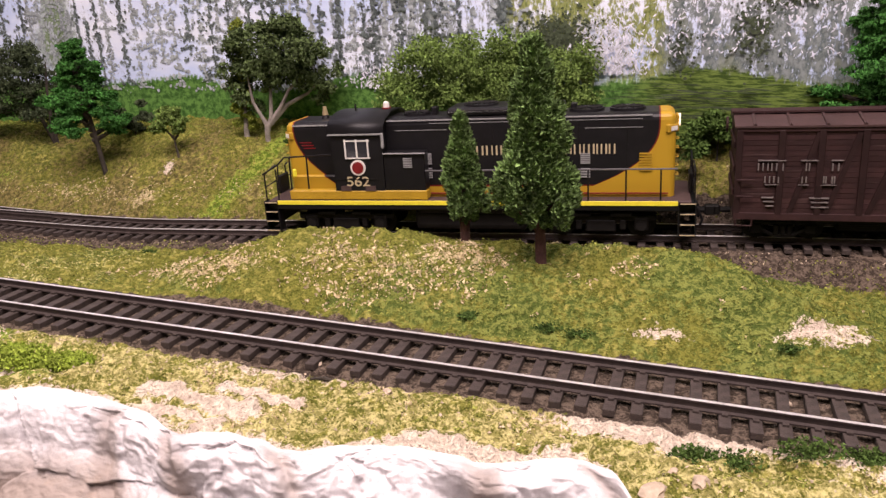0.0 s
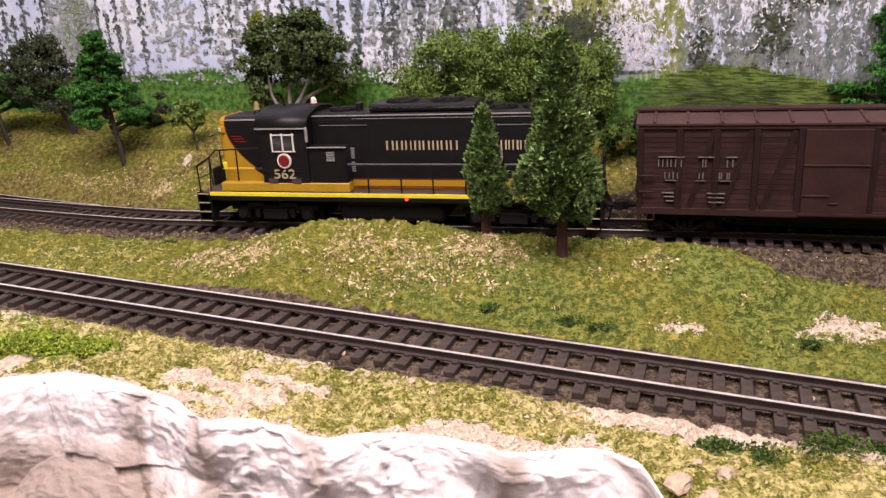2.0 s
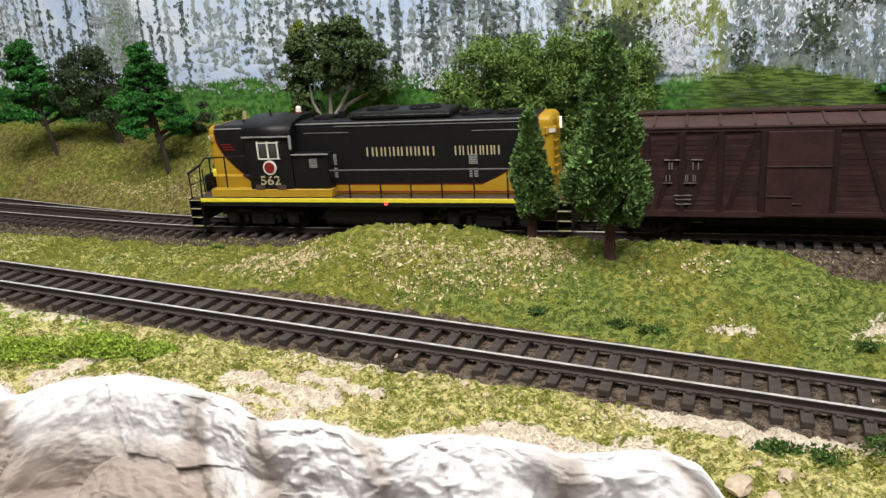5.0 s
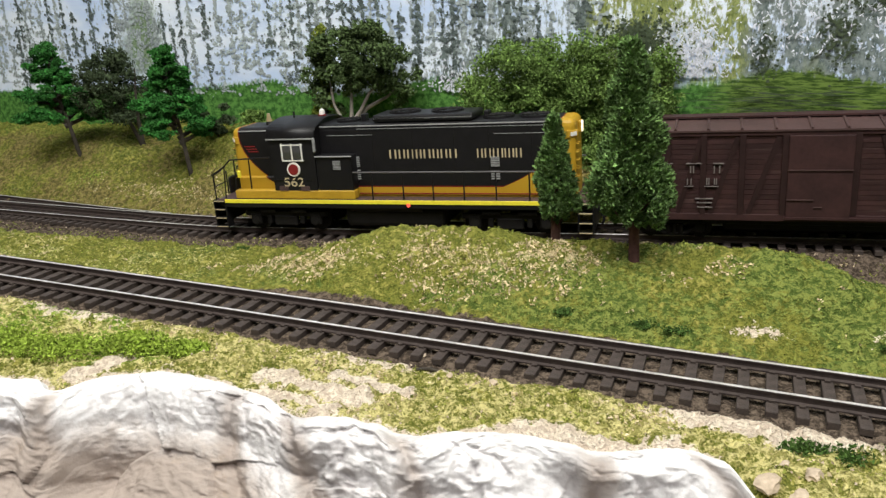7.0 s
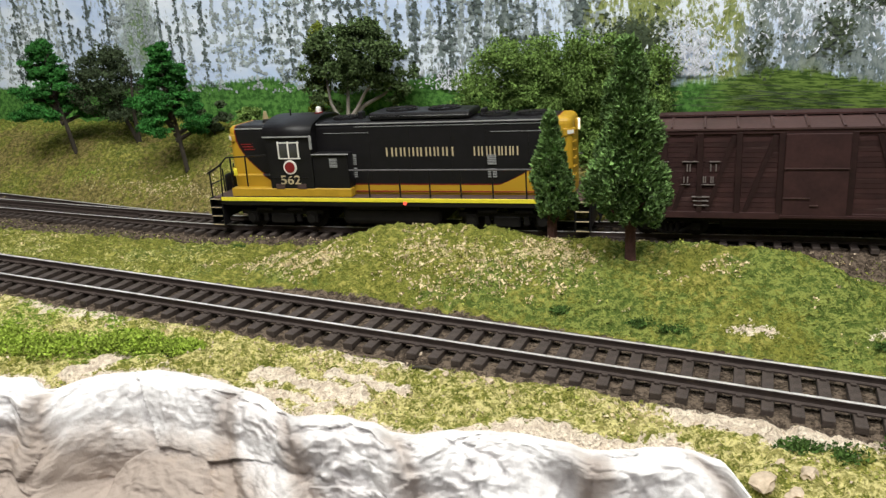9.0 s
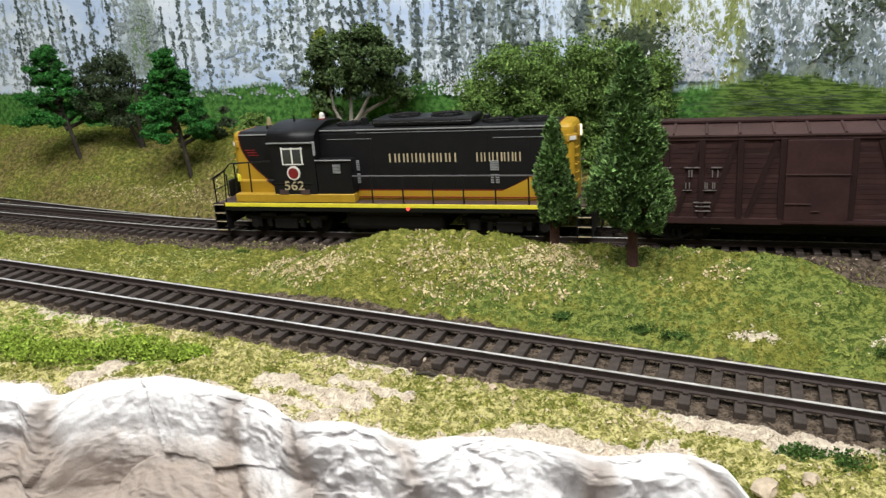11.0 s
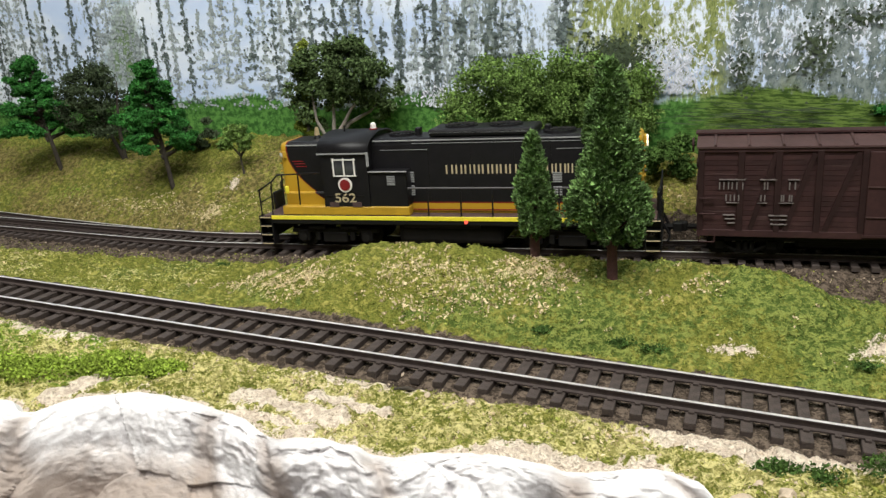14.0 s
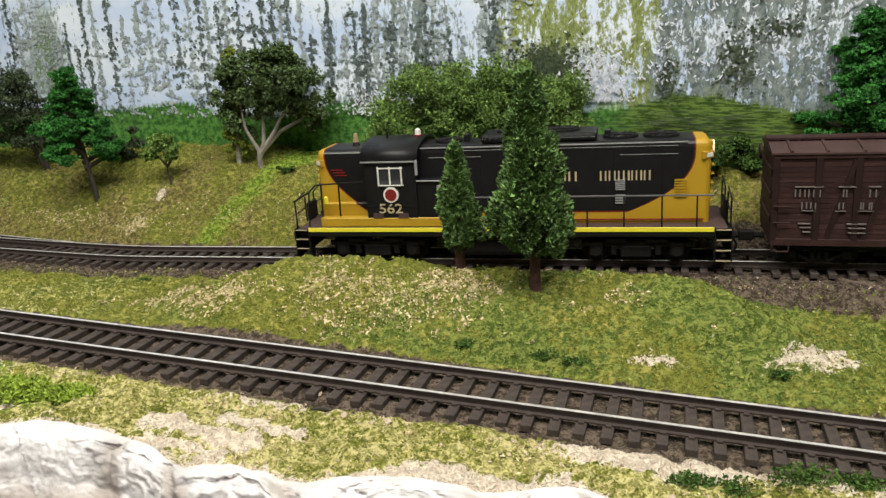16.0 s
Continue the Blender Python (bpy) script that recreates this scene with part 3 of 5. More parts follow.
def build_rock():
    """White plaster boulders along the front edge, parted by gullies, with broken facets and cracks."""
    nu, nv = 900, 300
    us, vs = np.linspace(-0.42, 0.055, nu), np.linspace(0, 1, nv)
    U_, V_ = np.meshgrid(us, vs)
    arc = 0.080 * V_
    wob = 0.0022 * fbm(U_ * 75 + 9, U_ * 0 + 3, 3) + 0.0016 * fbm(U_ * 260, U_ * 0 + 8, 2)
    ye = y_edge(U_) + 0.0018 + wob
    wx, wy = U_ + 0.010 * fbm(U_ * 45, arc * 45 + 5, 3), arc + 0.010 * fbm(U_ * 45 + 50, arc * 45, 3)
    gap = np.full(U_.shape, 9.0)
    for c, slant in GULLIES:
        gap = np.minimum(gap, np.abs(wx - c - slant * (arc - 0.012)))
    a1, f1 = cells(wx * 30, wy * 38, 5)
    a2, f2 = cells(wx * 85 + 3 + 0.8 * fbm(U_ * 200, arc * 200, 2), wy * 100, 40)
    a3, f3 = cells(wx * 230 + 0.8 * fbm(U_ * 500, arc * 500, 2), wy * 260 + 7, 80)
    big = fbm(wx * 22 + 1, wy * 26 + 7, 3)
    tiny = fbm(wx * 300, wy * 300, 4)
    roll = 0.008
    b = np.clip(arc - roll, 0, 1)
    steep = radians(52)
    turn = np.minimum(b / 0.010, 1) * 0.5 + 0.5 * smooth01(0, 0.012, b)
    out = np.minimum(arc, roll) + b * (1 - (1 - math.cos(steep)) * turn)
    fall = -b * math.sin(steep) * turn
    swell = smooth01(0.0005, 0.009, arc)
    low = smooth01(0.010, 0.030, arc)
    pocket = 0.0065 * np.exp(-((wx + 0.002 - 0.6 * (arc - 0.018)) / 0.0075) ** 2 - ((arc - 0.017) / 0.0075) ** 2) + 0.006 * np.exp(-((wx + 0.124) / 0.013) ** 2 - ((arc - 0.034) / 0.008) ** 2) + 0.006 * np.exp(-((wx + 0.045) / 0.012) ** 2 - ((arc - 0.030) / 0.006) ** 2)
    rugged = 0.35 + 0.65 * smooth01(-0.10, 0.12, fbm(U_ * 24 + 4, arc * 30 + 2, 2))
    fold = ridged(wx * 62 + 4, wy * 70 + 2, 5) - 0.5
    chip = ridged(U_ * 190 + 1, arc * 210 + 9, 4) - 0.5
    facets = 0.0055 * np.clip(0.62 - a1, -0.4, 1) + 0.0070 * f1 + rugged * (0.0040 * f2 + 0.0020 * np.clip(0.55 - a2, -0.4, 1)) + 0.0016 * rugged * f3
    push = swell * (0.010 * big + facets + 0.0014 * fold + 0.0028 * rugged * chip - 0.0032 * np.exp(-(gap / 0.0030) ** 1.2) + 0.0014 * tiny) - pocket
    taper = smooth01(0.054, 0.036, U_)
    Y = ye - out - push * 0.80
    Z = ground(U_, ye, False) + 0.0002 + 0.0013 * np.sin(np.clip(arc / 0.014, 0, 1) * math.pi) * taper + fall + push * 0.55 - (1 - taper) * 0.012 - 0.0016 * (1 - smooth01(0, 0.003, arc))
    P = np.stack([U_, Y, Z], -1).reshape(-1, 3)
    i = np.arange(nu * nv).reshape(nv, nu)
    F = np.stack([i[:-1, 1:], i[:-1, :-1], i[1:, :-1], i[1:, 1:]], -1).reshape(-1, 4)
    ob = raw("rock_outcrop", P, F, [M["plaster"]], None, None, True)
    # stain mask; its grey also puts shade into the lower face and gullies
    wash_shade = smooth01(0.010, 0.040, arc) * (0.30 + 0.95 * smooth01(-0.06, -0.12, U_)) + 0.5 * np.exp(-(gap / 0.004) ** 2) * swell
    at = ob.data.attributes.new("wash_shade", "FLOAT", "POINT")
    at.data.foreach_set("value", wash_shade.reshape(-1).astype(np.float32))
    tagged(ob, "white plaster rock face with grey cracks along the layout edge", "rock", kind="structure")


build_rock()


# ---- painted board behind the layout ----
BD0, BDK = 0.412, -0.425
BDA = math.atan(BDK)


def on_board(b, off):
    """A point b metres along the board from its middle, off metres before it."""
    return b * math.cos(BDA) + off * math.sin(BDA), BD0 + b * math.sin(BDA) - off * math.cos(BDA)


def dabs(name, pts, size, aspect, lean, off, material, parent):
    """Flat brush dabs on the board: pts is an array of (along, height)."""
    n = len(pts)
    w = size * (0.5 + RNG.random(n))
    h = w * aspect * (0.6 + 0.8 * RNG.random(n))
    a = lean * (RNG.random(n) * 2 - 1)
    V, F = [], []
    for k in range(n):
        c, s_ = math.cos(a[k]), math.sin(a[k])
        o = off + 0.0004 * RNG.random()
        for ang in (0, 1, 2, 3, 4):
            t = 2 * math.pi * ang / 5 + a[k]
            r = 0.7 + 0.6 * RNG.random()
            p, q = math.cos(t) * w[k] * r * 0.5, math.sin(t) * h[k] * r * 0.5
            x, y = on_board(pts[k][0] + p * c - q * s_, o)
            V.append((x, y, pts[k][1] + p * s_ + q * c))
        F.append(tuple(range(5 * k, 5 * k + 5)))
    return raw(name, V, F, [material], parent)


def build_board():
    back = empty("backdrop")
    tagged(back, "painted forest and pale sky on a board", "backdrop", kind="structure")
    bm = B()
    box(bm, -0.75, 0.60, 0.0, 0.008, -0.10, 0.42)
    board = part("board", bm, M["board"], back)
    board.matrix_basis = Matrix.Translation((0, BD0, 0)) @ Matrix.Rotation(BDA, 4, "Z")
    grey, pale, dark, white, stroke = [], [], [], [], []
    # far conifers in loose tiers of small dabs
    b = -0.50
    while b < 0.05:
        top, foot = RNG.uniform(0.085, 0.165), RNG.uniform(0.046, 0.064)
        wid = RNG.uniform(0.003, 0.0075)
        tone = grey if RNG.random() < 0.5 else pale
        z = foot
        for k in range(int((top - foot) / 0.0009)):
            if RNG.random() < 0.75:
                tone.append((b + RNG.normal() * 0.0004, foot + k * 0.0009))
        while z < top:
            f = (z - foot) / (top - foot)
            reach = wid * (1.15 - 0.80 * f) * RNG.uniform(0.25, 1.3)
            lean = RNG.choice((-1.0, 1.0)) * RNG.uniform(0.0, 0.6)
            for k in range(int(RNG.uniform(5, 20))):
                e = RNG.normal() * 0.75 + lean
                tone.append((b + e * reach, z - 0.0016 * abs(e) + RNG.normal() * 0.0008))
            z += RNG.uniform(0.0022, 0.0062)
        b += RNG.uniform(0.0045, 0.0125)
    for kind, cb, cz, rb, rz, n in ((dark, 0.060, 0.073, 0.016, 0.009, 900), (dark, 0.148, 0.074, 0.008, 0.012, 260), (dark, 0.118, 0.066, 0.006, 0.010, 120), (dark, 0.165, 0.088, 0.014, 0.004, 110), (pale, -0.274, 0.098, 0.018, 0.026, 420), (dark, -0.004, 0.066, 0.010, 0.012, 240)):
        for k in range(n):
            kind.append((cb + rb * RNG.normal() * 0.55, cz + rz * RNG.normal() * 0.6))
    for k in range(1900):
        white.append((0.104 + 0.17 * RNG.random(), RNG.uniform(0.064, 0.150)))
    for k in range(900):
        white.append((RNG.normal() * 0.008 + 0.086, 0.056 + abs(RNG.normal()) * 0.014))
    for k in range(600):
        white.append((RNG.normal() * 0.012 - 0.030, 0.048 + abs(RNG.normal()) * 0.006))
    for k in range(160):
        stroke.append((0.125 + RNG.normal() * 0.022, RNG.uniform(0.034, 0.052)))
    dabs("painted_conifers", grey, 0.0017, 0.75, 0.7, 0.0004, M["dab_grey"], back)
    dabs("painted_far_conifers", pale, 0.0018, 0.75, 0.7, 0.0003, M["dab_pale"], back)
    dabs("painted_dark_trees", dark, 0.0013, 0.9, 1.5, 0.0008, M["dab_dark"], back)
    dabs("painted_birches", white, 0.0006, 3.0, 1.2, 0.0012, M["dab_white"], back)
    dabs("painted_furrows", stroke, 0.0100, 0.035, 0.10, 0.0016, M["dab_dark"], back)


build_board()


# ---- room ----
def build_room():
    for nm, c in (("wall_north", (-2.5, 2.5, 2.4, 2.5, -1.1, 1.4)), ("wall_south", (-2.5, 2.5, -2.5, -2.4, -1.1, 1.4)), ("wall_west", (-2.6, -2.5, -2.5, 2.5, -1.1, 1.4)), ("wall_east", (2.5, 2.6, -2.5, 2.5, -1.1, 1.4))):
        tagged(part(nm, box(B(), *c), M["wall"]), "plain pale painted room wall", "wall", kind="structure")
    tagged(part("floor", box(B(), -2.6, 2.6, -2.5, 2.5, -1.2, -1.1), M["floor"]), "grey concrete floor of the room", "floor", kind="structure")
    tagged(part("ceiling", box(B(), -2.6, 2.6, -2.5, 2.5, 1.4, 1.5), M["ceiling"]), "plain white ceiling", "ceiling", kind="structure")
    bench = empty("bench", (0, 0, 0))
    tagged(bench, "wooden bench that carries the layout", "bench", kind="structure")
    part("bench_top", box(B(), -0.56, 0.46, 0.075, 0.70, -0.13, -0.105, 0.002), M["wood"], bench)
    for x in (-0.52, 0.42):
        for y in (0.12, 0.65):
            part("leg", box(B(), x - 0.02, x + 0.02, y - 0.02, y + 0.02, -1.1, -0.13, 0.002), M["wood"], bench)


build_room()


# ---- tracks ----
RAIL_PROFILE = [(-0.0012, -0.0025), (0.0012, -0.0025), (0.0012, -0.0021), (0.0004, -0.0018), (0.0004, -0.0008), (0.00055, -0.0006), (0.00055, -0.0001), (-0.00055, -0.0001), (-0.00055, -0.0006), (-0.0004, -0.0008), (-0.0004, -0.0018), (-0.0012, -0.0021)]
HEAD_PROFILE = [(-0.0005, -0.0001), (0.0005, -0.0001), (0.00045, 0.0), (-0.00045, 0.0)]


def sweep(name, prof, path, material, parent):
    """An outline drawn along a path of (place, sideways, up)."""
    V, F, n = [], [], len(prof)
    for p, sd, up in path:
        V += [p + sd * a + up * c for a, c in prof]
    for k in range(len(path) - 1):
        for j in range(n):
            F.append((k * n + j, k * n + (j + 1) % n, (k + 1) * n + (j + 1) % n, (k + 1) * n + j))
    F += [tuple(range(n))[::-1], tuple(range((len(path) - 1) * n, len(path) * n))]
    return raw(name, V, F, [material], parent)


def tie_mesh():
    bm = B()
    box(bm, -0.00148, 0.00148, -0.0150, 0.0150, -0.0045, -0.0025, 0.00015)
    for y in (-0.00825, 0.00825):
        for d in (-0.0017, 0.0017):
            box(bm, -0.0007, 0.0007, y + d - 0.0005, y + d + 0.0005, -0.0026, -0.0019)
    me = bpy.data.meshes.new("tie")
    bm.to_mesh(me)
    bm.free()
    me.materials.append(M["tie"])
    return me


TIE = tie_mesh()


def build_track(label, centre, count, pitch, start):
    """centre(d) gives the place and heading at d metres along the track."""
    tr = empty("railway_track")
    tagged(tr, label, "track", group="model railway tracks")
    step = [start + k * 0.01 for k in range(int(count * pitch / 0.01) + 1)]
    for side in (-0.00825, 0.00825):
        path = []
        for d in step:
            p, q = centre(d)
            sd, up = q @ Vector((0, 1, 0)), q @ Vector((0, 0, 1))
            path.append((p + sd * side, sd, up))
        rail = sweep("rail", RAIL_PROFILE, path, M["rail_side"], tr)
        sweep("rail_head", HEAD_PROFILE, path, M["rail_head"], rail)
    for k in range(count):
        p, q = centre(start + k * pitch)
        t = new("tie", TIE)
        t.parent = tr
        t.matrix_basis = Matrix.Translation(p) @ q.to_4x4() @ pose(RNG.normal() * 0.00015, RNG.normal() * 0.0002, -RNG.random() * 0.0001, 0, 0, RNG.normal() * 0.8)
    return tr


def bend_slope(l):
    d, e = max(0.0, -0.165 - l), max(0.0, l - 0.09)
    return 0.180 * (d * d + 0.06 * d) / (d + 0.03) ** 2 + 0.055 * (e * e + 0.06 * e) / (e + 0.03) ** 2


def far_centre(d):
    x, y = from_ls(d, float(bend(d)))
    return Vector((x, y, z_far(d))), pose(0, 0, 0, 0, -1.5, -14 - math.degrees(math.atan(bend_slope(d)))).to_3x3()


def near_centre(d):
    x = d * 0.950
    sl = -0.3279 - 0.014 * x
    return Vector((x, y_near(x), z_near(x))), pose(0, 0, 0, 0, math.degrees(math.atan(0.030 * 0.96)), math.degrees(math.atan(sl))).to_3x3()


FAR_TRACK = build_track("dark-tied track with bright railheads behind the mound", far_centre, 128, 0.0068, -0.50)


TURN_OUT = 0.075


def build_turnout(tr):
    """Rails of a second road that leaves the far track, and the check rails beside them."""
    def road(name, first, count, offset):
        path = []
        for k in range(count):
            d = first - 0.010 * k
            p, q = far_centre(d)
            sd, up = q @ Vector((0, 1, 0)), q @ Vector((0, 0, 1))
            path.append((p + sd * offset(first - d), sd, up))
        rail = sweep(name, RAIL_PROFILE, path, M["rail_side"], tr)
        sweep("rail_head", HEAD_PROFILE, path, M["rail_head"] if name == "rail" else M["rail_side"], rail)

    road("rail", -0.222, 26, lambda d: 0.0094 + TURN_OUT * d * d / (d + 0.015))
    for k in range(36):
        d = -0.50 + 0.0068 * k
        p, q = far_centre(d)
        e = -0.222 - d
        t = new("tie", TIE)
        t.parent = tr
        t.matrix_basis = Matrix.Translation(p + q @ Vector((0, 0.0011 + TURN_OUT * e * e / (e + 0.015), -0.0002))) @ q.to_4x4()
    road("guard_rail", -0.236, 14, lambda d: 0.0028 + 0.022 * d)
    road("guard_rail", -0.246, 10, lambda d: -0.0058 + 0.0010 * max(0.0, 1 - d / 0.015))


build_turnout(FAR_TRACK)
build_track("dark-tied track with bright railheads before the mound", near_centre, 128, 0.0068, -0.50)


# ---- locomotive ----
def bogie_wheels(parent, xs, r):
    out = []
    for x in xs:
        bm = B()
        tube(bm, (0, -0.0115, 0), (0, 0.0115, 0), 0.0012)
        for y in (-0.0084, 0.0084):
            tube(bm, (0, y - 0.0012, 0), (0, y + 0.0012, 0), r, n=24)
            tube(bm, (0, y - 0.0016 * (1 if y < 0 else -1), 0), (0, y, 0), r * 0.62, r * 0.75, n=20)
            box(bm, -r * 0.75, r * 0.75, y - 0.0018, y + 0.0018, -0.0004, 0.0004)
        w = part("wheelset", bm, M["darkmetal"], parent, "dark steel wheelset")
        w.location = (x, 0, r)
        out.append(w)
    return out


def hood_shape(x0, x1, z0, z1, hw, round_left, round_right):
    bm = B()
    box(bm, x0, x1, -hw, hw, z0, z1)
    es = []
    for e in bm.edges:
        a, b = e.verts
        if abs(a.co.z - z1) < 1e-6 and abs(b.co.z - z1) < 1e-6 and abs(a.co.y - b.co.y) < 1e-6:
            es.append(e)
        if abs(a.co.x - b.co.x) < 1e-6 and ((round_left and abs(a.co.x - x0) < 1e-6) or (round_right and abs(a.co.x - x1) < 1e-6)):
            if e not in es and (abs(a.co.z - b.co.z) > 1e-6 or a.co.z > z0 + 1e-5):
                es.append(e)
    bmesh.ops.bevel(bm, geom=es, offset=0.0030, segments=4, profile=0.5, affect="EDGES")
    return bm


def letters_bars(parent, x0, x1, widths, z0, z1, y, mat_):
    """A row of plain letter-sized bars."""
    bm = B()
    p = (x1 - x0) / sum(widths)
    a = x0
    for wd in widths:
        w = p * wd * 0.74
        if wd < 0.6:
            box(bm, a + w * 0.3, a + w * 0.3 + p * 0.2, y - 0.0001, y, z0, z1)
        else:
            for xa in (a, a + w - p * 0.18):
                box(bm, xa, xa + p * 0.18, y - 0.0001, y, z0, z1)
        a += p * wd
    return part("lettering", bm, mat_, parent, "row of plain cream lettering marks")


def text_mesh(body, size, material, parent, m):
    cu = bpy.data.curves.new("number", "FONT")
    cu.body, cu.size, cu.extrude, cu.offset = body, size, 0.00008, 0.00005
    tmp = bpy.data.objects.new("number_curve", cu)
    scene.collection.objects.link(tmp)
    me = bpy.data.meshes.new_from_object(tmp)
    bpy.data.objects.remove(tmp)
    me.materials.clear()
    me.materials.append(material)
    ob = new("number", me)
    ob.parent = parent
    ob.matrix_basis = m
    ob["label"] = "cream road number"
    return ob


def louvres(parent, x0, x1, z0, z1, n, y, mat_):
    bm = B()
    h = (z1 - z0) / n
    for k in range(n):
        box(bm, x0, x1, y - 0.0004, y + 0.0002, z0 + k * h, z0 + k * h + h * 0.55)
    return part("louvre", bm, mat_, parent, "grey slatted louvre")


def build_loco():
    L = empty("diesel_locomotive")
    tagged(L, "black and gold model diesel locomotive with a yellow sill stripe", "locomotive")
    # frame and deck
    part("frame", box(B(), -0.0900, 0.0905, -0.0150, 0.0150, 0.0115, 0.0150, 0.0003), M["black"], L)
    part("deck", box(B(), -0.0880, 0.0885, -0.0176, 0.0176, 0.0150, 0.0164, 0.0002), M["deckbrown"], L, "dark brown walkway")
    for y in (-1, 1):
        part("sill_stripe", box(B(), -0.0838, 0.0835, y * 0.0179 - 0.0002, y * 0.0179 + 0.0002, 0.0146, 0.0164, 0.0001), M["yellow"], L, "bright yellow sill stripe")
        part("side_sill", box(B(), -0.0838, 0.0835, y * 0.0176 - 0.0002, y * 0.0176 + 0.0002, 0.0128, 0.0146), M["black"], L)
        part("skirt_box", box(B(), -0.0778, -0.0160, min(y * 0.0172, y * 0.0130), max(y * 0.0172, y * 0.0130), 0.0166, 0.0206, 0.0003), M["gold"], L, "gold battery box")
        bm = B()
        box(bm, -0.0162, 0.0800, y * 0.0112 - 0.0002, y * 0.0112 + 0.0002, 0.0178, 0.0183)
        part("deck_line", bm, M["red"], L, "thin red line above the deck")
    # hoods
    part("long_hood", hood_shape(-0.0340, 0.0824, 0.0164, 0.0496, 0.0106, False, True), M["livery"], L, "black long hood with a gold end")
    part("short_hood", hood_shape(-0.0800, -0.0560, 0.0164, 0.0490, 0.0106, True, False), M["livery"], L, "black short hood with a gold nose")
    part("nose_base", box(B(), -0.0778, -0.0570, -0.0125, 0.0125, 0.0164, 0.0262, 0.0006), M["livery"], L)
    # cab with arched roof
    w, prof = 0.0170, []
    prof += [(-w, 0.0166), (w, 0.0166), (w, 0.0446)]
    for k in range(1, 16):
        t = math.pi * k / 16
        prof.append((w * math.cos(t), 0.0446 + 0.0070 * math.sin(t) ** 0.8))
    prof.append((-w, 0.0446))
    part("cab", extrude_x(B(), prof, -0.0563, -0.0342), M["black"], L)
    r2, outer = [], []
    for k in range(0, 17):
        t = math.pi * k / 16
        r2.append(((w + 0.0007) * math.cos(t), 0.0446 + 0.0070 * max(0.0, math.sin(t)) ** 0.8))
        outer.append(((w + 0.0007) * math.cos(t), 0.0453 + 0.0072 * max(0.0, math.sin(t)) ** 0.8))
    part("cab_roof", extrude_x(B(), r2 + outer[::-1], -0.0575, -0.0330), M["black"], L, "black arched cab roof", True)
    for y in (-1, 1):
        part("roof_gutter", box(B(), -0.0575, -0.0335, y * (w + 0.0008) - 0.0003, y * (w + 0.0008) + 0.0003, 0.0442, 0.0448), M["grey"], L, "pale roof gutter")
        for x0, x1, z in ((-0.0335, 0.0735, 0.0484), (-0.0760, -0.0570, 0.0472)):
            part("hood_edge_strip", box(B(), x0, x1, y * 0.0106 - 0.0002, y * 0.0106 + 0.0002, z, z + 0.0005), M["grey"], L, "pale strip along the hood edge")
        for x0, x1, z in ((-0.0300, -0.0080, 0.0445), (0.0480, 0.0700, 0.0440), (-0.0150, 0.0700, 0.0472)):
            part("hood_seam", box(B(), x0, x1, y * 0.0107 - 0.0001, y * 0.0107 + 0.0001, z, z + 0.00018), M["grey"], L)
    for x in (-0.0080, 0.0110, 0.0300, 0.0455, 0.0640):
        part("hood_door_joint", box(B(), x, x + 0.00022, -0.01075, -0.0104, 0.0220, 0.0460), M["darkmetal"], L)
    part("cab_side_panel", box(B(), -0.0340, -0.0165, -0.0168, -0.0100, 0.0206, 0.0364, 0.0003), M["black"], L)
    part("cab_mirror_frame", box(B(), -0.0342, -0.0330, -0.0182, -0.0170, 0.0385, 0.0450, 0.0003), M["grey"], L, "pale grey weather guard")
    # cab window with two panes, sill marks
    win = part("cab_window", box(B(), -0.0505, -0.0395, -0.0173, -0.0168, 0.0345, 0.0424), M["glass"], L, "two-pane cab window in a cream frame")
    bm = B()
    for x in (-0.0505, -0.0455, -0.0405):
        box(bm, x - 0.00005, x + 0.00055, -0.0177, -0.0171, 0.0345, 0.0424)
    for z in (0.0343, 0.0415):
        box(bm, -0.0506, -0.0395, -0.0176, -0.0171, z, z + 0.0005)
    part("window_frame", bm, M["white"], win, "cream window frame")
    for y in (-1,):
        bm = B()
        tube(bm, (-0.0453, -0.0176, 0.0305), (-0.0453, -0.0169, 0.0305), 0.0033, n=32)
        part("emblem_ring", bm, M["white"], L, "round white emblem ring")
        bm = B()
        tube(bm, (-0.0453, -0.0178, 0.0305), (-0.0453, -0.0171, 0.0305), 0.0025, n=32)
        part("emblem_disc", bm, M["red"], L, "round red emblem disc")
    text_mesh("562", 0.0058, M["letter"], L, pose(-0.0512, -0.0172, 0.0226, 90, 0, 0) @ Matrix.Diagonal((1.22, 1, 1, 1)))
    letters_bars(L, -0.0003, 0.0322, (1.1, 1, 1, 0.9, 1.05, 0.9, 1, 1.1), 0.0338, 0.0377, -0.0106, M["letter"])
    letters_bars(L, 0.0402, 0.0606, (1, 1.05, 1, 0.5, 0.9, 0.5, 1), 0.0338, 0.0377, -0.0106, M["letter"])
    louvres(L, -0.0255, -0.0218, 0.0303, 0.0345, 6, -0.0169, M["grey"])
    louvres(L, -0.0190, -0.0150, 0.0303, 0.0352, 6, -0.0107, M["grey"])
    louvres(L, -0.0190, -0.0150, 0.0245, 0.0292, 5, -0.0107, M["grey"])
    louvres(L, 0.0462, 0.0500, 0.0300, 0.0345, 6, -0.0107, M["grey"])
    louvres(L, 0.0462, 0.0500, 0.0244, 0.0285, 4, -0.0107, M["grey"])
    louvres(L, 0.0688, 0.0735, 0.0270, 0.0345, 7, -0.0107, M["gold"])
    bm = B()
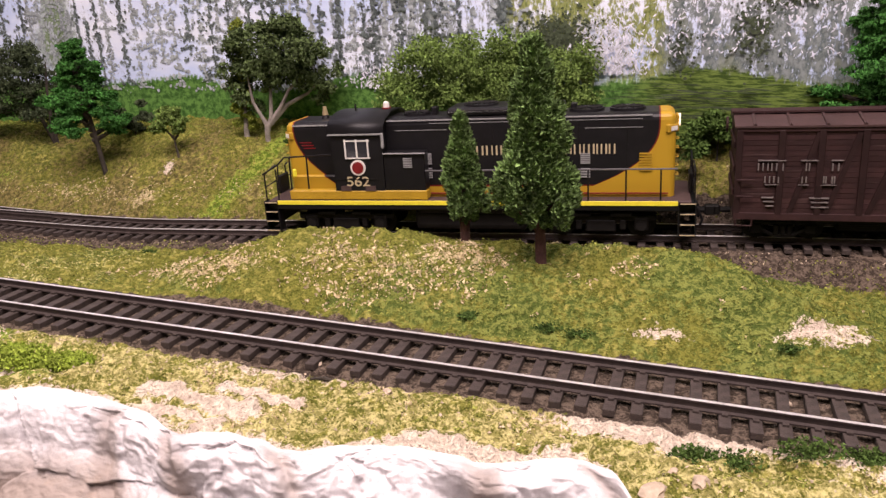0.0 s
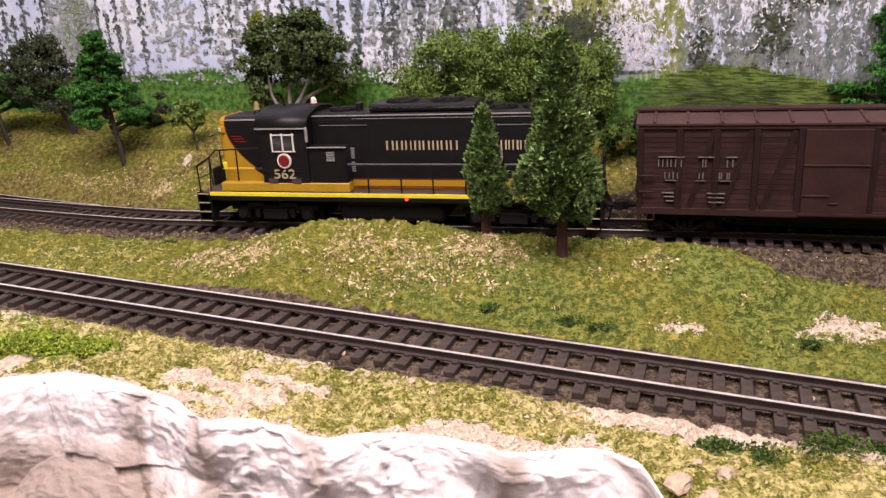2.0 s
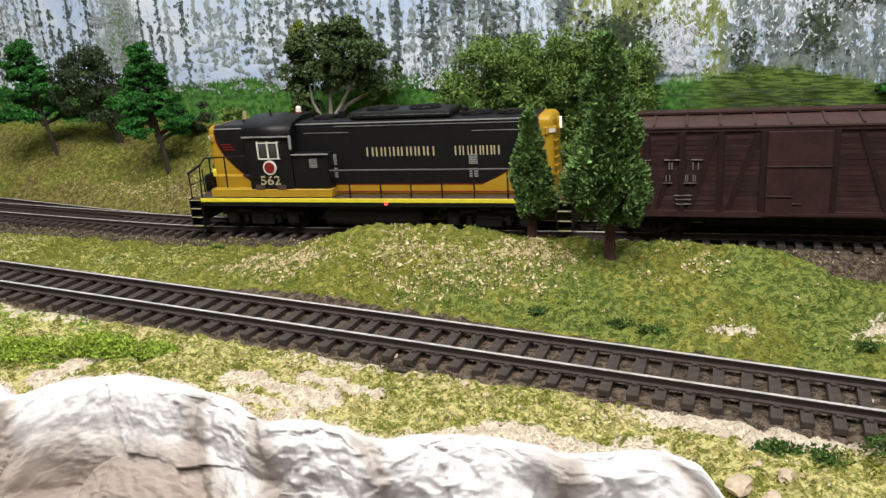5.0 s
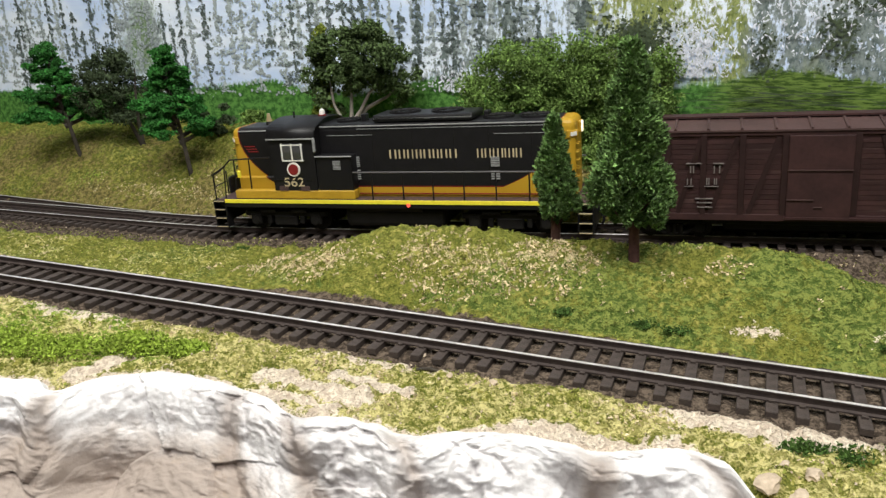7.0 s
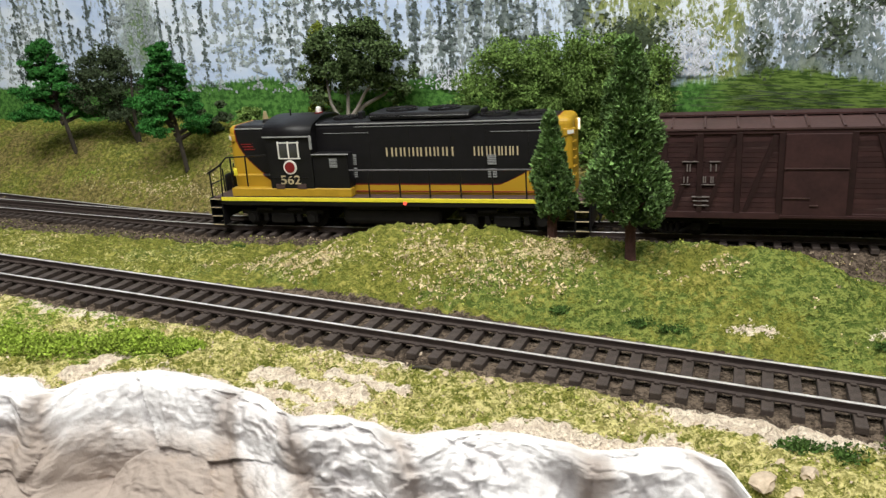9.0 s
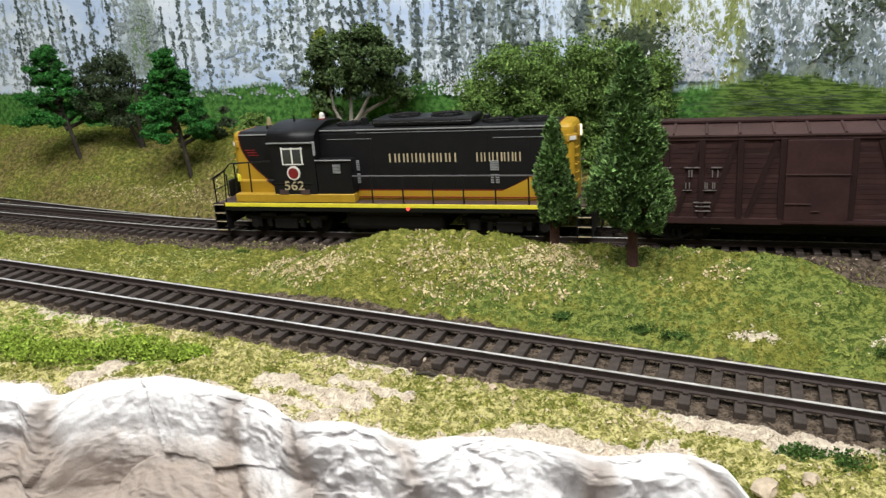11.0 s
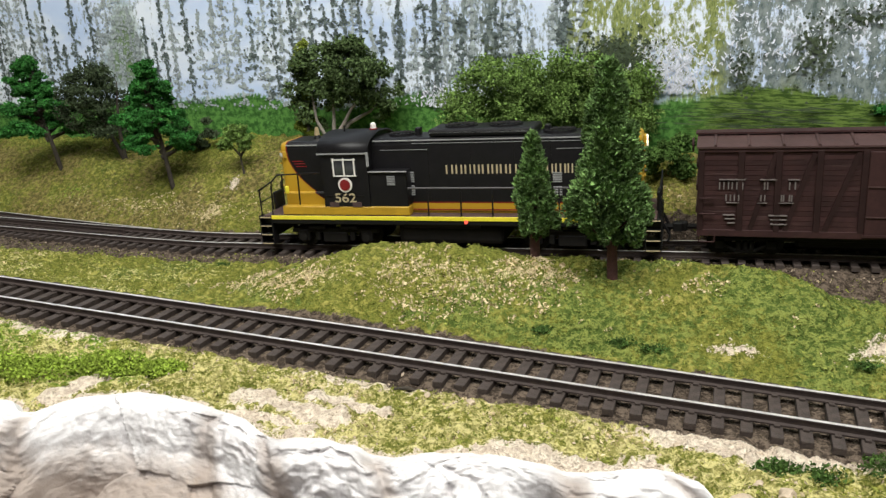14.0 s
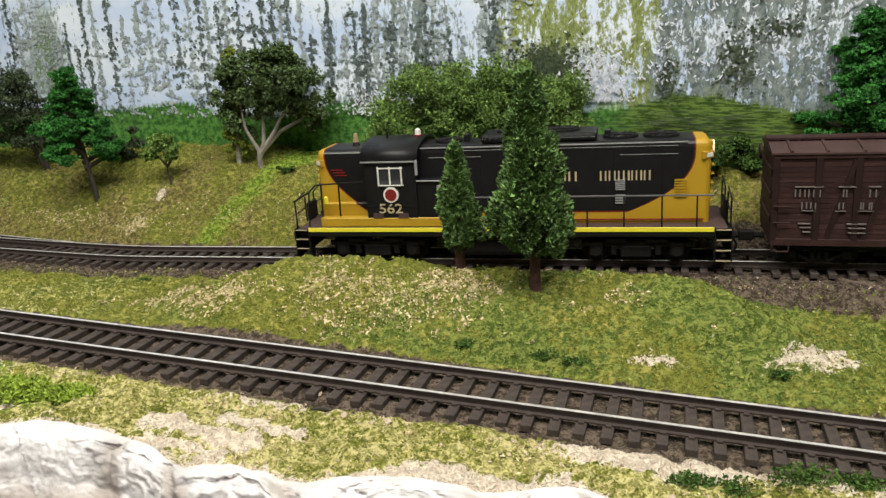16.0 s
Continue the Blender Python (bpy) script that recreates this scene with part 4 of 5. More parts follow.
    for k in range(3):
        box(bm, -0.0735 + k * 0.0008, -0.0680 + k * 0.0008, -0.0108, -0.0105, 0.0400 - k * 0.0012, 0.0404 - k * 0.0012)
    part("nose_slashes", bm, M["red"], L, "three small dull red slashes")
    # roof fittings
    part("dynamic_brake", box(B(), -0.0078, 0.0390, -0.0095, 0.0095, 0.0498, 0.0530, 0.0011, 2), M["black"], L, "black raised roof housing")
    for y in (-0.0090, 0.0090):
        part("housing_strip", box(B(), -0.0070, 0.0382, y - 0.0005, y + 0.0005, 0.0512, 0.0517), M["grey"], L)
    for x, r in ((0.0050, 0.0075), (0.0250, 0.0075), (0.0480, 0.0072), (0.0640, 0.0072), (-0.0230, 0.0060)):
        z = 0.0530 if x < 0.04 and x > -0.01 else 0.0499
        fan = part("roof_fan", tube(B(), (x, 0, z - 0.001), (x, 0, z + 0.0008), r, r * 0.96, 28), M["black"], L, "round black roof fan")
        bm = B()
        for k in range(8):
            t = math.pi * k / 8
            tube(bm, (x - r * 0.9 * math.cos(t), -r * 0.9 * math.sin(t), z + 0.0010), (x + r * 0.9 * math.cos(t), r * 0.9 * math.sin(t), z + 0.0010), 0.0002, n=4)
        part("fan_grille", bm, M["darkmetal"], fan)
    for x in (-0.0150, 0.0430):
        part("exhaust_stack", box(B(), x - 0.0012, x + 0.0012, -0.0020, 0.0020, 0.0490, 0.0528, 0.0003), M["black"], L)
    bm = B()
    tube(bm, (-0.0365, 0, 0.0515), (-0.0365, 0, 0.0542), 0.0015, 0.0013, 14)
    bmesh.ops.create_uvsphere(bm, u_segments=14, v_segments=8, radius=0.0013, matrix=Matrix.Translation((-0.0365, 0, 0.0544)))
    bc = part("beacon", bm, M["white"], L, "small white roof beacon with a red foot")
    part("beacon_base", tube(B(), (-0.0365, 0, 0.0515), (-0.0365, 0, 0.0530), 0.0019, n=14), M["red"], bc)
    bm = B()
    tube(bm, (-0.0648, 0, 0.0485), (-0.0648, 0, 0.0505), 0.0020, 0.0012, 14)
    bell = part("bell_bracket", bm, M["black"], L)
    part("bell", tube(B(), (-0.0648, 0, 0.0505), (-0.0648, 0, 0.0542), 0.0014, 0.0007, 14), M["brass"], bell, "small pale brass bell")
    part("antenna", tube(B(), (-0.0490, -0.004, 0.0510), (-0.0490, -0.004, 0.0552), 0.0004, n=6), M["black"], L)
    part("horn", box(B(), -0.0575, -0.0545, -0.004, 0.002, 0.0490, 0.0520, 0.0008, 2), M["darkmetal"], L, "dark rounded horn housing")
    # headlights and number boxes at the ends
    for x, sgn in ((-0.0800, -1), (0.0824, 1)):
        hb = part("headlight_housing", box(B(), min(x, x + sgn * 0.0012), max(x, x + sgn * 0.0012), -0.0024, 0.0024, 0.0425, 0.0475, 0.0004), M["gold"], L)
        for z in (0.0438, 0.0462):
            part("headlight", tube(B(), (x + sgn * 0.0010, 0, z), (x + sgn * 0.0018, 0, z), 0.0012, n=16), M["lens"] if sgn > 0 else M["glass"], hb, "lit headlight" if sgn > 0 else "unlit headlight")
        for y in (-1, 1):
            nb = part("number_box", box(B(), -0.0028, 0.0028, -0.0013, 0.0013, -0.0016, 0.0016, 0.0003), M["gold"], L, "angled number box at the hood corner")
            nb.matrix_basis = pose(x - sgn * 0.0017, y * 0.0089, 0.0432, 0, 0, -sgn * y * 45)
            part("number_glass", box(B(), -0.0016, 0.0016, y * 0.0013 - 0.0003, y * 0.0013 + 0.0003, -0.0008, 0.0008), M["white"], nb, "white number board")
        part("grab_irons", grab_irons(x, sgn), M["gold"], L, "gold grab irons up the hood end")
    # marker lamp
    part("marker_lamp", tube(B(), (0.0096, -0.0184, 0.0142), (0.0096, -0.0176, 0.0142), 0.0008, n=16), M["redlens"], L, "small lit red lamp under the sill")
    # end platforms, steps and pilots
    for sgn in (-1, 1):
        part("pilot", box(B(), min(sgn * 0.0890, sgn * 0.0905), max(sgn * 0.0890, sgn * 0.0905), -0.0140, 0.0140, 0.0030, 0.0150, 0.0003), M["black"], L)
        for y in (-1, 1):
            st = part("step_well", box(B(), min(sgn * 0.0838, sgn * 0.0842), max(sgn * 0.0838, sgn * 0.0842), min(y * 0.0130, y * 0.0178), max(y * 0.0130, y * 0.0178), 0.0025, 0.0160), M["black"], L)
            part("step_side", box(B(), min(sgn * 0.0900, sgn * 0.0904), max(sgn * 0.0900, sgn * 0.0904), min(y * 0.0130, y * 0.0178), max(y * 0.0130, y * 0.0178), 0.0025, 0.0160), M["black"], st)
            for z in (0.0030, 0.0072, 0.0114, 0.0155):
                tr = part("step", box(B(), min(sgn * 0.0842, sgn * 0.0900), max(sgn * 0.0842, sgn * 0.0900), min(y * 0.0130, y * 0.0178), max(y * 0.0130, y * 0.0178), z - 0.0004, z), M["black"], st)
            bm = B()
            for z in (0.0030, 0.0072, 0.0114, 0.0155):
                box(bm, min(sgn * 0.0844, sgn * 0.0899), max(sgn * 0.0844, sgn * 0.0899), y * 0.0180 - 0.0002, y * 0.0180 + 0.0002, z - 0.0003, z + 0.00005)
            part("step_edges", bm, M["letter"], st, "cream step edges")
        bm = B()
        tube(bm, (sgn * 0.0905, 0, 0.0085), (sgn * 0.0955, 0, 0.0085), 0.0013)
        box(bm, min(sgn * 0.0945, sgn * 0.0985), max(sgn * 0.0945, sgn * 0.0985), -0.0018, 0.0018, 0.0065, 0.0105, 0.0005)
        part("coupler", bm, M["darkmetal"], L)
        bm = B()
        for y in (-0.0060, 0.0060, 0.0090):
            tube(bm, (sgn * 0.0905, y, 0.0120), (sgn * 0.0935, y, 0.0060), 0.0005)
            tube(bm, (sgn * 0.0935, y, 0.0060), (sgn * 0.0925, y, 0.0035), 0.0005)
        part("air_hoses", bm, M["black"], L)
        # end railing
        bm = B()
        for y in (-0.0160, -0.0050, 0.0050, 0.0160):
            tube(bm, (sgn * 0.0896, y, 0.0160), (sgn * 0.0896, y, 0.0275), 0.00035, n=6)
        for a, c in ((-0.0160, -0.0050), (0.0050, 0.0160)):
            tube(bm, (sgn * 0.0896, a, 0.0275), (sgn * 0.0896, c, 0.0295), 0.00035, n=6)
            tube(bm, (sgn * 0.0896, a, 0.0220), (sgn * 0.0896, c, 0.0225), 0.00030, n=6)
        part("end_railing", bm, M["black"], L)
        part("brake_wheel" if sgn < 0 else "end_plate", box(B(), min(sgn * 0.0880, sgn * 0.0894), max(sgn * 0.0880, sgn * 0.0894), -0.0050, 0.0050, 0.0160, 0.0245, 0.0006), M["black"], L)
    # side handrails
    for y in (-0.0174, 0.0174):
        tube_rail = B()
        tube(tube_rail, (-0.0160, y, 0.0290), (0.0830, y, 0.0290), 0.00035, n=6)
        part("handrail", tube_rail, M["railgrey"], L, "thin grey handrail")
        for x in (-0.0072, 0.0075, 0.0214, 0.0354, 0.0496, 0.0640, 0.0770):
            part("stanchion", tube(B(), (x, y, 0.0146), (x, y, 0.0290), 0.00036, n=6), M["black"], L)
        bm = B()
        tube(bm, (-0.0570, y, 0.0362), (-0.0785, y, 0.0352), 0.00035, n=6)
        tube(bm, (-0.0785, y, 0.0352), (-0.0820, y, 0.0320), 0.00035, n=6)
        tube(bm, (-0.0820, y, 0.0320), (-0.0832, y, 0.0165), 0.00035, n=6)
        tube(bm, (-0.0820, y, 0.0320), (-0.0896, y, 0.0278), 0.00035, n=6)
        part("nose_handrail", bm, M["black"], L)
        for x in (-0.0765, -0.0685):
            part("nose_stanchion", tube(B(), (x, y, 0.0215), (x + 0.0003, y, 0.0354), 0.0004, n=6), M["black"], L)
        part("cab_handrail", tube(B(), (-0.0340, y, 0.0362), (-0.0160, y, 0.0362), 0.0003, n=6), M["grey"], L)
    bm = B()
    box(bm, -0.0560, -0.0365, -0.0173, -0.0170, 0.0252, 0.0256)
    part("cab_line", bm, M["darkmetal"], L)
    bm = B()
    for x in (-0.0515, -0.0405):
        box(bm, x - 0.0022, x + 0.0022, -0.0174, -0.0169, 0.0205, 0.0226)
    part("cab_vent", bm, M["deckbrown"], L, "brown vents under the number")
    part("flag_bracket", box(B(), -0.0756, -0.0738, -0.0172, -0.0160, 0.0265, 0.0300, 0.0004), M["yellow"], L, "small yellow bracket by the nose")
    # tank and trucks
    part("fuel_tank", box(B(), -0.0230, 0.0250, -0.0150, 0.0150, 0.0030, 0.0125, 0.0025, 3), M["darkmetal"], L, "dark fuel tank")
    for y in (-0.0135, 0.0135):
        part("air_tank", tube(B(), (-0.0200, y, 0.0120), (0.0150, y, 0.0120), 0.0022, n=14), M["black"], L)
    wheels = []
    for cx in (-0.0543, 0.0543):
        for y in (-0.0135, 0.0135):
            bm = B()
            box(bm, cx - 0.0215, cx + 0.0215, y - 0.0009, y + 0.0009, 0.0075, 0.0100, 0.0004)
            box(bm, cx - 0.0060, cx + 0.0060, y - 0.0013, y + 0.0013, 0.0030, 0.0080, 0.0006)
            for wx in (-0.0157, 0.0157):
                box(bm, cx + wx - 0.0028, cx + wx + 0.0028, y - 0.0014, y + 0.0014, 0.0035, 0.0092, 0.0006)
                box(bm, cx + wx * 0.55 - 0.0012, cx + wx * 0.55 + 0.0012, y - 0.0012, y + 0.0012, 0.0040, 0.0078, 0.0003)
                tube(bm, (cx + wx, y - 0.0020, 0.0058), (cx + wx, y + 0.0020, 0.0058), 0.0020, n=14)
            tube(bm, (cx - 0.012, y - 0.0016, 0.0105), (cx - 0.004, y - 0.0016, 0.0105), 0.0011, n=10)
            tube(bm, (cx + 0.004, y - 0.0016, 0.0105), (cx + 0.012, y - 0.0016, 0.0105), 0.0011, n=10)
            part("truck_side_frame", bm, M["darkmetal"], L)
        wheels += bogie_wheels(L, (cx - 0.0157, cx + 0.0157), 0.0058)
    return L, wheels


def grab_irons(x, sgn):
    bm = B()
    for z in (0.0250, 0.0285, 0.0320, 0.0355, 0.0390):
        for a, c in (((x, -0.0088, z), (x + sgn * 0.0010, -0.0088, z)), ((x + sgn * 0.0010, -0.0088, z), (x + sgn * 0.0010, -0.0048, z)), ((x + sgn * 0.0010, -0.0048, z), (x, -0.0048, z))):
            tube(bm, a, c, 0.00025, n=5)
    return bm


# ---- boxcar ----
def build_boxcar():
    C = empty("boxcar")
    tagged(C, "dull oxide-red wooden model boxcar with outside bracing", "boxcar")
    X0, X1, W = -0.0727, 0.0727, 0.0170
    part("body", box(B(), X0, X1, -W, W, 0.0096, 0.0440, 0.0002), M["boxcar"], C)
    # side boards as thin proud strips
    for y in (-1, 1):
        for k in range(16):
            z = 0.0120 + k * 0.00196
            ob = part("side_board", box(B(), X0 + 0.0006, X1 - 0.0006, min(y * W, y * (W + 0.00018)), max(y * W, y * (W + 0.00018)), z, z + 0.00178), M["boxboard"], C)
        part("sill", box(B(), X0, X1, min(y * W, y * (W + 0.0009)), max(y * W, y * (W + 0.0009)), 0.0094, 0.0120, 0.0001), M["boxcar"], C)
        part("top_chord", box(B(), X0, X1, min(y * W, y * (W + 0.0008)), max(y * W, y * (W + 0.0008)), 0.0425, 0.0440, 0.0001), M["boxcar"], C)
        ribs = [-0.0717, -0.0572, -0.0440, -0.0300, -0.0150, 0.0092, 0.0300, 0.0440, 0.0572, 0.0717]
        for x in ribs:
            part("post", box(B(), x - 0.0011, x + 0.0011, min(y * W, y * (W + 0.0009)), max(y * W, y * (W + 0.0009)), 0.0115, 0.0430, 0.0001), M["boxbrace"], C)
        for xa, xb in ((-0.0533, -0.0450), (-0.0410, -0.0318), (-0.0272, -0.0172), (0.0272, 0.0172), (0.0410, 0.0318), (0.0533, 0.0450)):
            bm = B()
            d = Vector((xb - xa, 0, 0.0300))
            box(bm, -0.0009, 0.0009, min(y * W, y * (W + 0.0008)), max(y * W, y * (W + 0.0008)), -d.length / 2, d.length / 2)
            bm.transform(Matrix.Translation(((xa + xb) / 2, 0, 0.0270)) @ Matrix.Rotation(math.atan2(d.x, d.z), 4, "Y"))
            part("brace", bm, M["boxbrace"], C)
        door = part("door", box(B(), -0.0139, 0.0082, min(y * W, y * (W + 0.0014)), max(y * W, y * (W + 0.0014)), 0.0112, 0.0424, 0.0002), M["boxcar"], C, "plain sliding door")
        bm = B()
        for z, xa, xb in ((0.0292, -0.0139, 0.0082), (0.0178, -0.0139, -0.0045), (0.0150, -0.0045, -0.0015)):
            box(bm, xa, xb, min(y * W, y * (W + 0.0018)), max(y * W, y * (W + 0.0018)), z, z + 0.0004)
        part("door_batten", bm, M["boxroof"], door)
        part("door_track", box(B(), -0.0145, 0.0260, min(y * W, y * (W + 0.0020)), max(y * W, y * (W + 0.0020)), 0.0104, 0.0113), M["boxcar"], C)
    # roof
    prof = [(-W - 0.0012, 0.0440), (W + 0.0012, 0.0440), (W + 0.0012, 0.0447), (0.004, 0.0468), (-0.004, 0.0468), (-W - 0.0012, 0.0447)]
    part("roof", extrude_x(B(), prof, X0 - 0.0008, X1 + 0.0008), M["boxroof"], C, "lighter red-brown ribbed roof")
    for k in range(12):
        x = X0 + 0.006 + k * 0.01205
        for y in (-1, 1):
            bm = B()
            a, c = Vector((x, y * (W + 0.0010), 0.0450)), Vector((x, y * 0.0045, 0.0470))
            tube(bm, a, c, 0.00055, n=6)
            part("roof_rib", bm, M["boxroof"], C)
    part("running_board", box(B(), X0 - 0.0015, X1 + 0.0015, -0.0042, 0.0042, 0.0474, 0.0481), M["boxcar"], C, "dark red plank walk along the roof")
    for k in range(6):
        x = X0 + 0.010 + k * 0.025
        part("walk_support", box(B(), x - 0.0007, x + 0.0007, -0.0040, 0.0040, 0.0466, 0.0475), M["boxcar"], C)
    # ends
    for sgn in (-1, 1):
        xe = X0 if sgn < 0 else X1
        for k in range(3):
            z = 0.018 + k * 0.009
            part("end_rib", box(B(), min(xe, xe + sgn * 0.0008), max(xe, xe + sgn * 0.0008), -0.0150, 0.0150, z, z + 0.0025, 0.0003), M["boxcar"], C)
        bm = B()
        tube(bm, (xe, 0, 0.0085), (xe + sgn * 0.0050, 0, 0.0085), 0.0012)
        box(bm, min(xe + sgn * 0.0040, xe + sgn * 0.0075), max(xe + sgn * 0.0040, xe + sgn * 0.0075), -0.0016, 0.0016, 0.0065, 0.0105, 0.0005)
        part("coupler", bm, M["darkmetal"], C)
        for y in (-1, 1):
            bm = B()
            xa, xb = xe - sgn * 0.0008, xe - sgn * 0.0066
            for z in (0.0185, 0.0247, 0.0310, 0.0370):
                if y > 0 or z < 0.026:
                    tube(bm, (xa, y * (W + 0.0016), z), (xb, y * (W + 0.0016), z), 0.0003, n=5)
            tube(bm, (xa, y * (W + 0.0010), 0.0096), (xa, y * (W + 0.0010), 0.0070), 0.0003, n=5)
            tube(bm, (xa, y * (W + 0.0010), 0.0070), (xb, y * (W + 0.0010), 0.0070), 0.0003, n=5)
            tube(bm, (xb, y * (W + 0.0010), 0.0070), (xb, y * (W + 0.0010), 0.0096), 0.0003, n=5)
            part("grab_iron", bm, M["boxcar"], C)
    part("brake_wheel", tube(B(), (X0 - 0.0030, 0.004, 0.0420), (X0 - 0.0022, 0.004, 0.0420), 0.0030, n=20), M["boxcar"], C)
    # lettering too small to read: plain bars
    yb = -(W + 0.0011)
    bm = B()
    for x0, x1, z0, z1 in ((-0.0650, -0.0555, 0.0318, 0.0321), (-0.0505, -0.0445, 0.0318, 0.0321), (-0.0405, -0.0366, 0.0318, 0.0321),
                           (-0.0650, -0.0630, 0.0282, 0.0309), (-0.0618, -0.0600, 0.0282, 0.0309), (-0.0588, -0.0562, 0.0282, 0.0309), (-0.0489, -0.0474, 0.0282, 0.0309), (-0.0402, -0.0378, 0.0282, 0.0309),
                           (-0.0625, -0.0605, 0.0236, 0.0260), (-0.0595, -0.0575, 0.0236, 0.0260), (-0.0500, -0.0482, 0.0236, 0.0260), (-0.0428, -0.0416, 0.0236, 0.0260), (-0.0400, -0.0388, 0.0236, 0.0260),
                           (-0.0622, -0.0575, 0.0228, 0.0230), (-0.0510, -0.0475, 0.0228, 0.0230), (-0.0435, -0.0382, 0.0228, 0.0230),
                           (-0.0632, -0.0590, 0.0178, 0.0184), (-0.0625, -0.0588, 0.0163, 0.0167), (-0.0615, -0.0588, 0.0146, 0.0151),
                           (-0.0468, -0.0402, 0.0178, 0.0182), (-0.0462, -0.0404, 0.0162, 0.0166), (-0.0460, -0.0402, 0.0144, 0.0148)):
        if z1 - z0 > 0.002:
            for xa in (x0, x1 - 0.00045):
                box(bm, xa, xa + 0.00045, yb, yb + 0.0013, z0, z1)
        else:
            box(bm, x0, x1, yb, yb + 0.0013, z0, min(z1, z0 + 0.00035))
    part("lettering", bm, M["carletter"], C, "faded white lettering marks")
    # underframe and trucks; the wide dark boxes also stand in for shade underneath
    part("underframe", box(B(), X0 + 0.004, X1 - 0.004, -0.0130, 0.0130, 0.0068, 0.0098), M["darkmetal"], C)
    part("brake_gear", box(B(), -0.036, 0.036, -0.0105, 0.0105, 0.0032, 0.0070, 0.0012), M["darkmetal"], C)
    for y in (-0.012, 0.012):
        part("truss_rod", tube(B(), (-0.035, y, 0.0068), (0.035, y, 0.0068), 0.0004, n=6), M["darkmetal"], C)
    wheels = []
    for cx in (-0.0545, 0.0545):
        for y in (-0.0125, 0.0125):
            bm = B()
            box(bm, cx - 0.0110, cx + 0.0110, y - 0.0008, y + 0.0008, 0.0062, 0.0078, 0.0004)
            tube(bm, (cx - 0.0100, y, 0.0060), (cx - 0.0035, y, 0.0022), 0.0009)
            tube(bm, (cx + 0.0100, y, 0.0060), (cx + 0.0035, y, 0.0022), 0.0009)
            box(bm, cx - 0.0042, cx + 0.0042, y - 0.0009, y + 0.0009, 0.0015, 0.0028, 0.0003)
            for k in (-1, 0, 1):
                tube(bm, (cx + k * 0.0024, y - 0.0006, 0.0028), (cx + k * 0.0024, y - 0.0006, 0.0062), 0.0010, n=10)
            for wx in (-0.0097, 0.0097):
                box(bm, cx + wx - 0.0020, cx + wx + 0.0020, y - 0.0013, y + 0.0013, 0.0030, 0.0068, 0.0005)
            part("truck_side_frame", bm, M["darkmetal"], C)
        wheels += bogie_wheels(C, (cx - 0.0097, cx + 0.0097), 0.0048)
    return C, wheels


LOCO, LOCO_WHEELS = build_loco()
BOXCAR, BOXCAR_WHEELS = build_boxcar()


# ---- trees and bushes ----
def flakes(centres, size, bend=0.35):
    n = len(centres)
    a = RNG.normal(size=(n, 3))
    a /= np.linalg.norm(a, axis=1)[:, None]
    b = np.cross(a, RNG.normal(size=(n, 3)))
    b /= np.linalg.norm(b, axis=1)[:, None]
    c = np.cross(a, b)
    w = (size * (0.45 + 0.9 * RNG.random(n)))[:, None]
    h = w * (0.6 + 0.6 * RNG.random((n, 1)))
    p = centres
    V = np.stack([p - a * w * 0.5, p + b * h * 0.4 + c * w * bend, p + a * w * 0.55, p - b * h * 0.4 + c * w * bend * 0.6], 1).reshape(-1, 3)
    F = np.arange(4 * n).reshape(n, 4)
    return V, F


def ball(n, shell=0.55):
    v = RNG.normal(size=(n, 3))
    v /= np.linalg.norm(v, axis=1)[:, None]
    return v * (shell + (1 - shell) * RNG.random((n, 1)))


def sprigs(centres, heading, size):
    """Slim leaf sprays, each a bent pair of blades that points along its heading."""
    n = len(centres)
    a = heading + RNG.normal(size=(n, 3)) * 0.55
    a /= np.linalg.norm(a, axis=1)[:, None]
    b = np.cross(a, RNG.normal(size=(n, 3)))
    b /= np.linalg.norm(b, axis=1)[:, None]
    c = np.cross(a, b)
    w = (size * (0.5 + 0.9 * RNG.random(n)))[:, None]
    h = w * (0.20 + 0.18 * RNG.random((n, 1)))
    p = centres
    V = np.stack([p - a * w * 0.4, p + b * h - c * h * 0.4, p + a * w * 0.7 + c * h * 0.5, p - b * h - c * h * 0.4], 1).reshape(-1, 3)
    return V, np.arange(4 * n).reshape(n, 4)


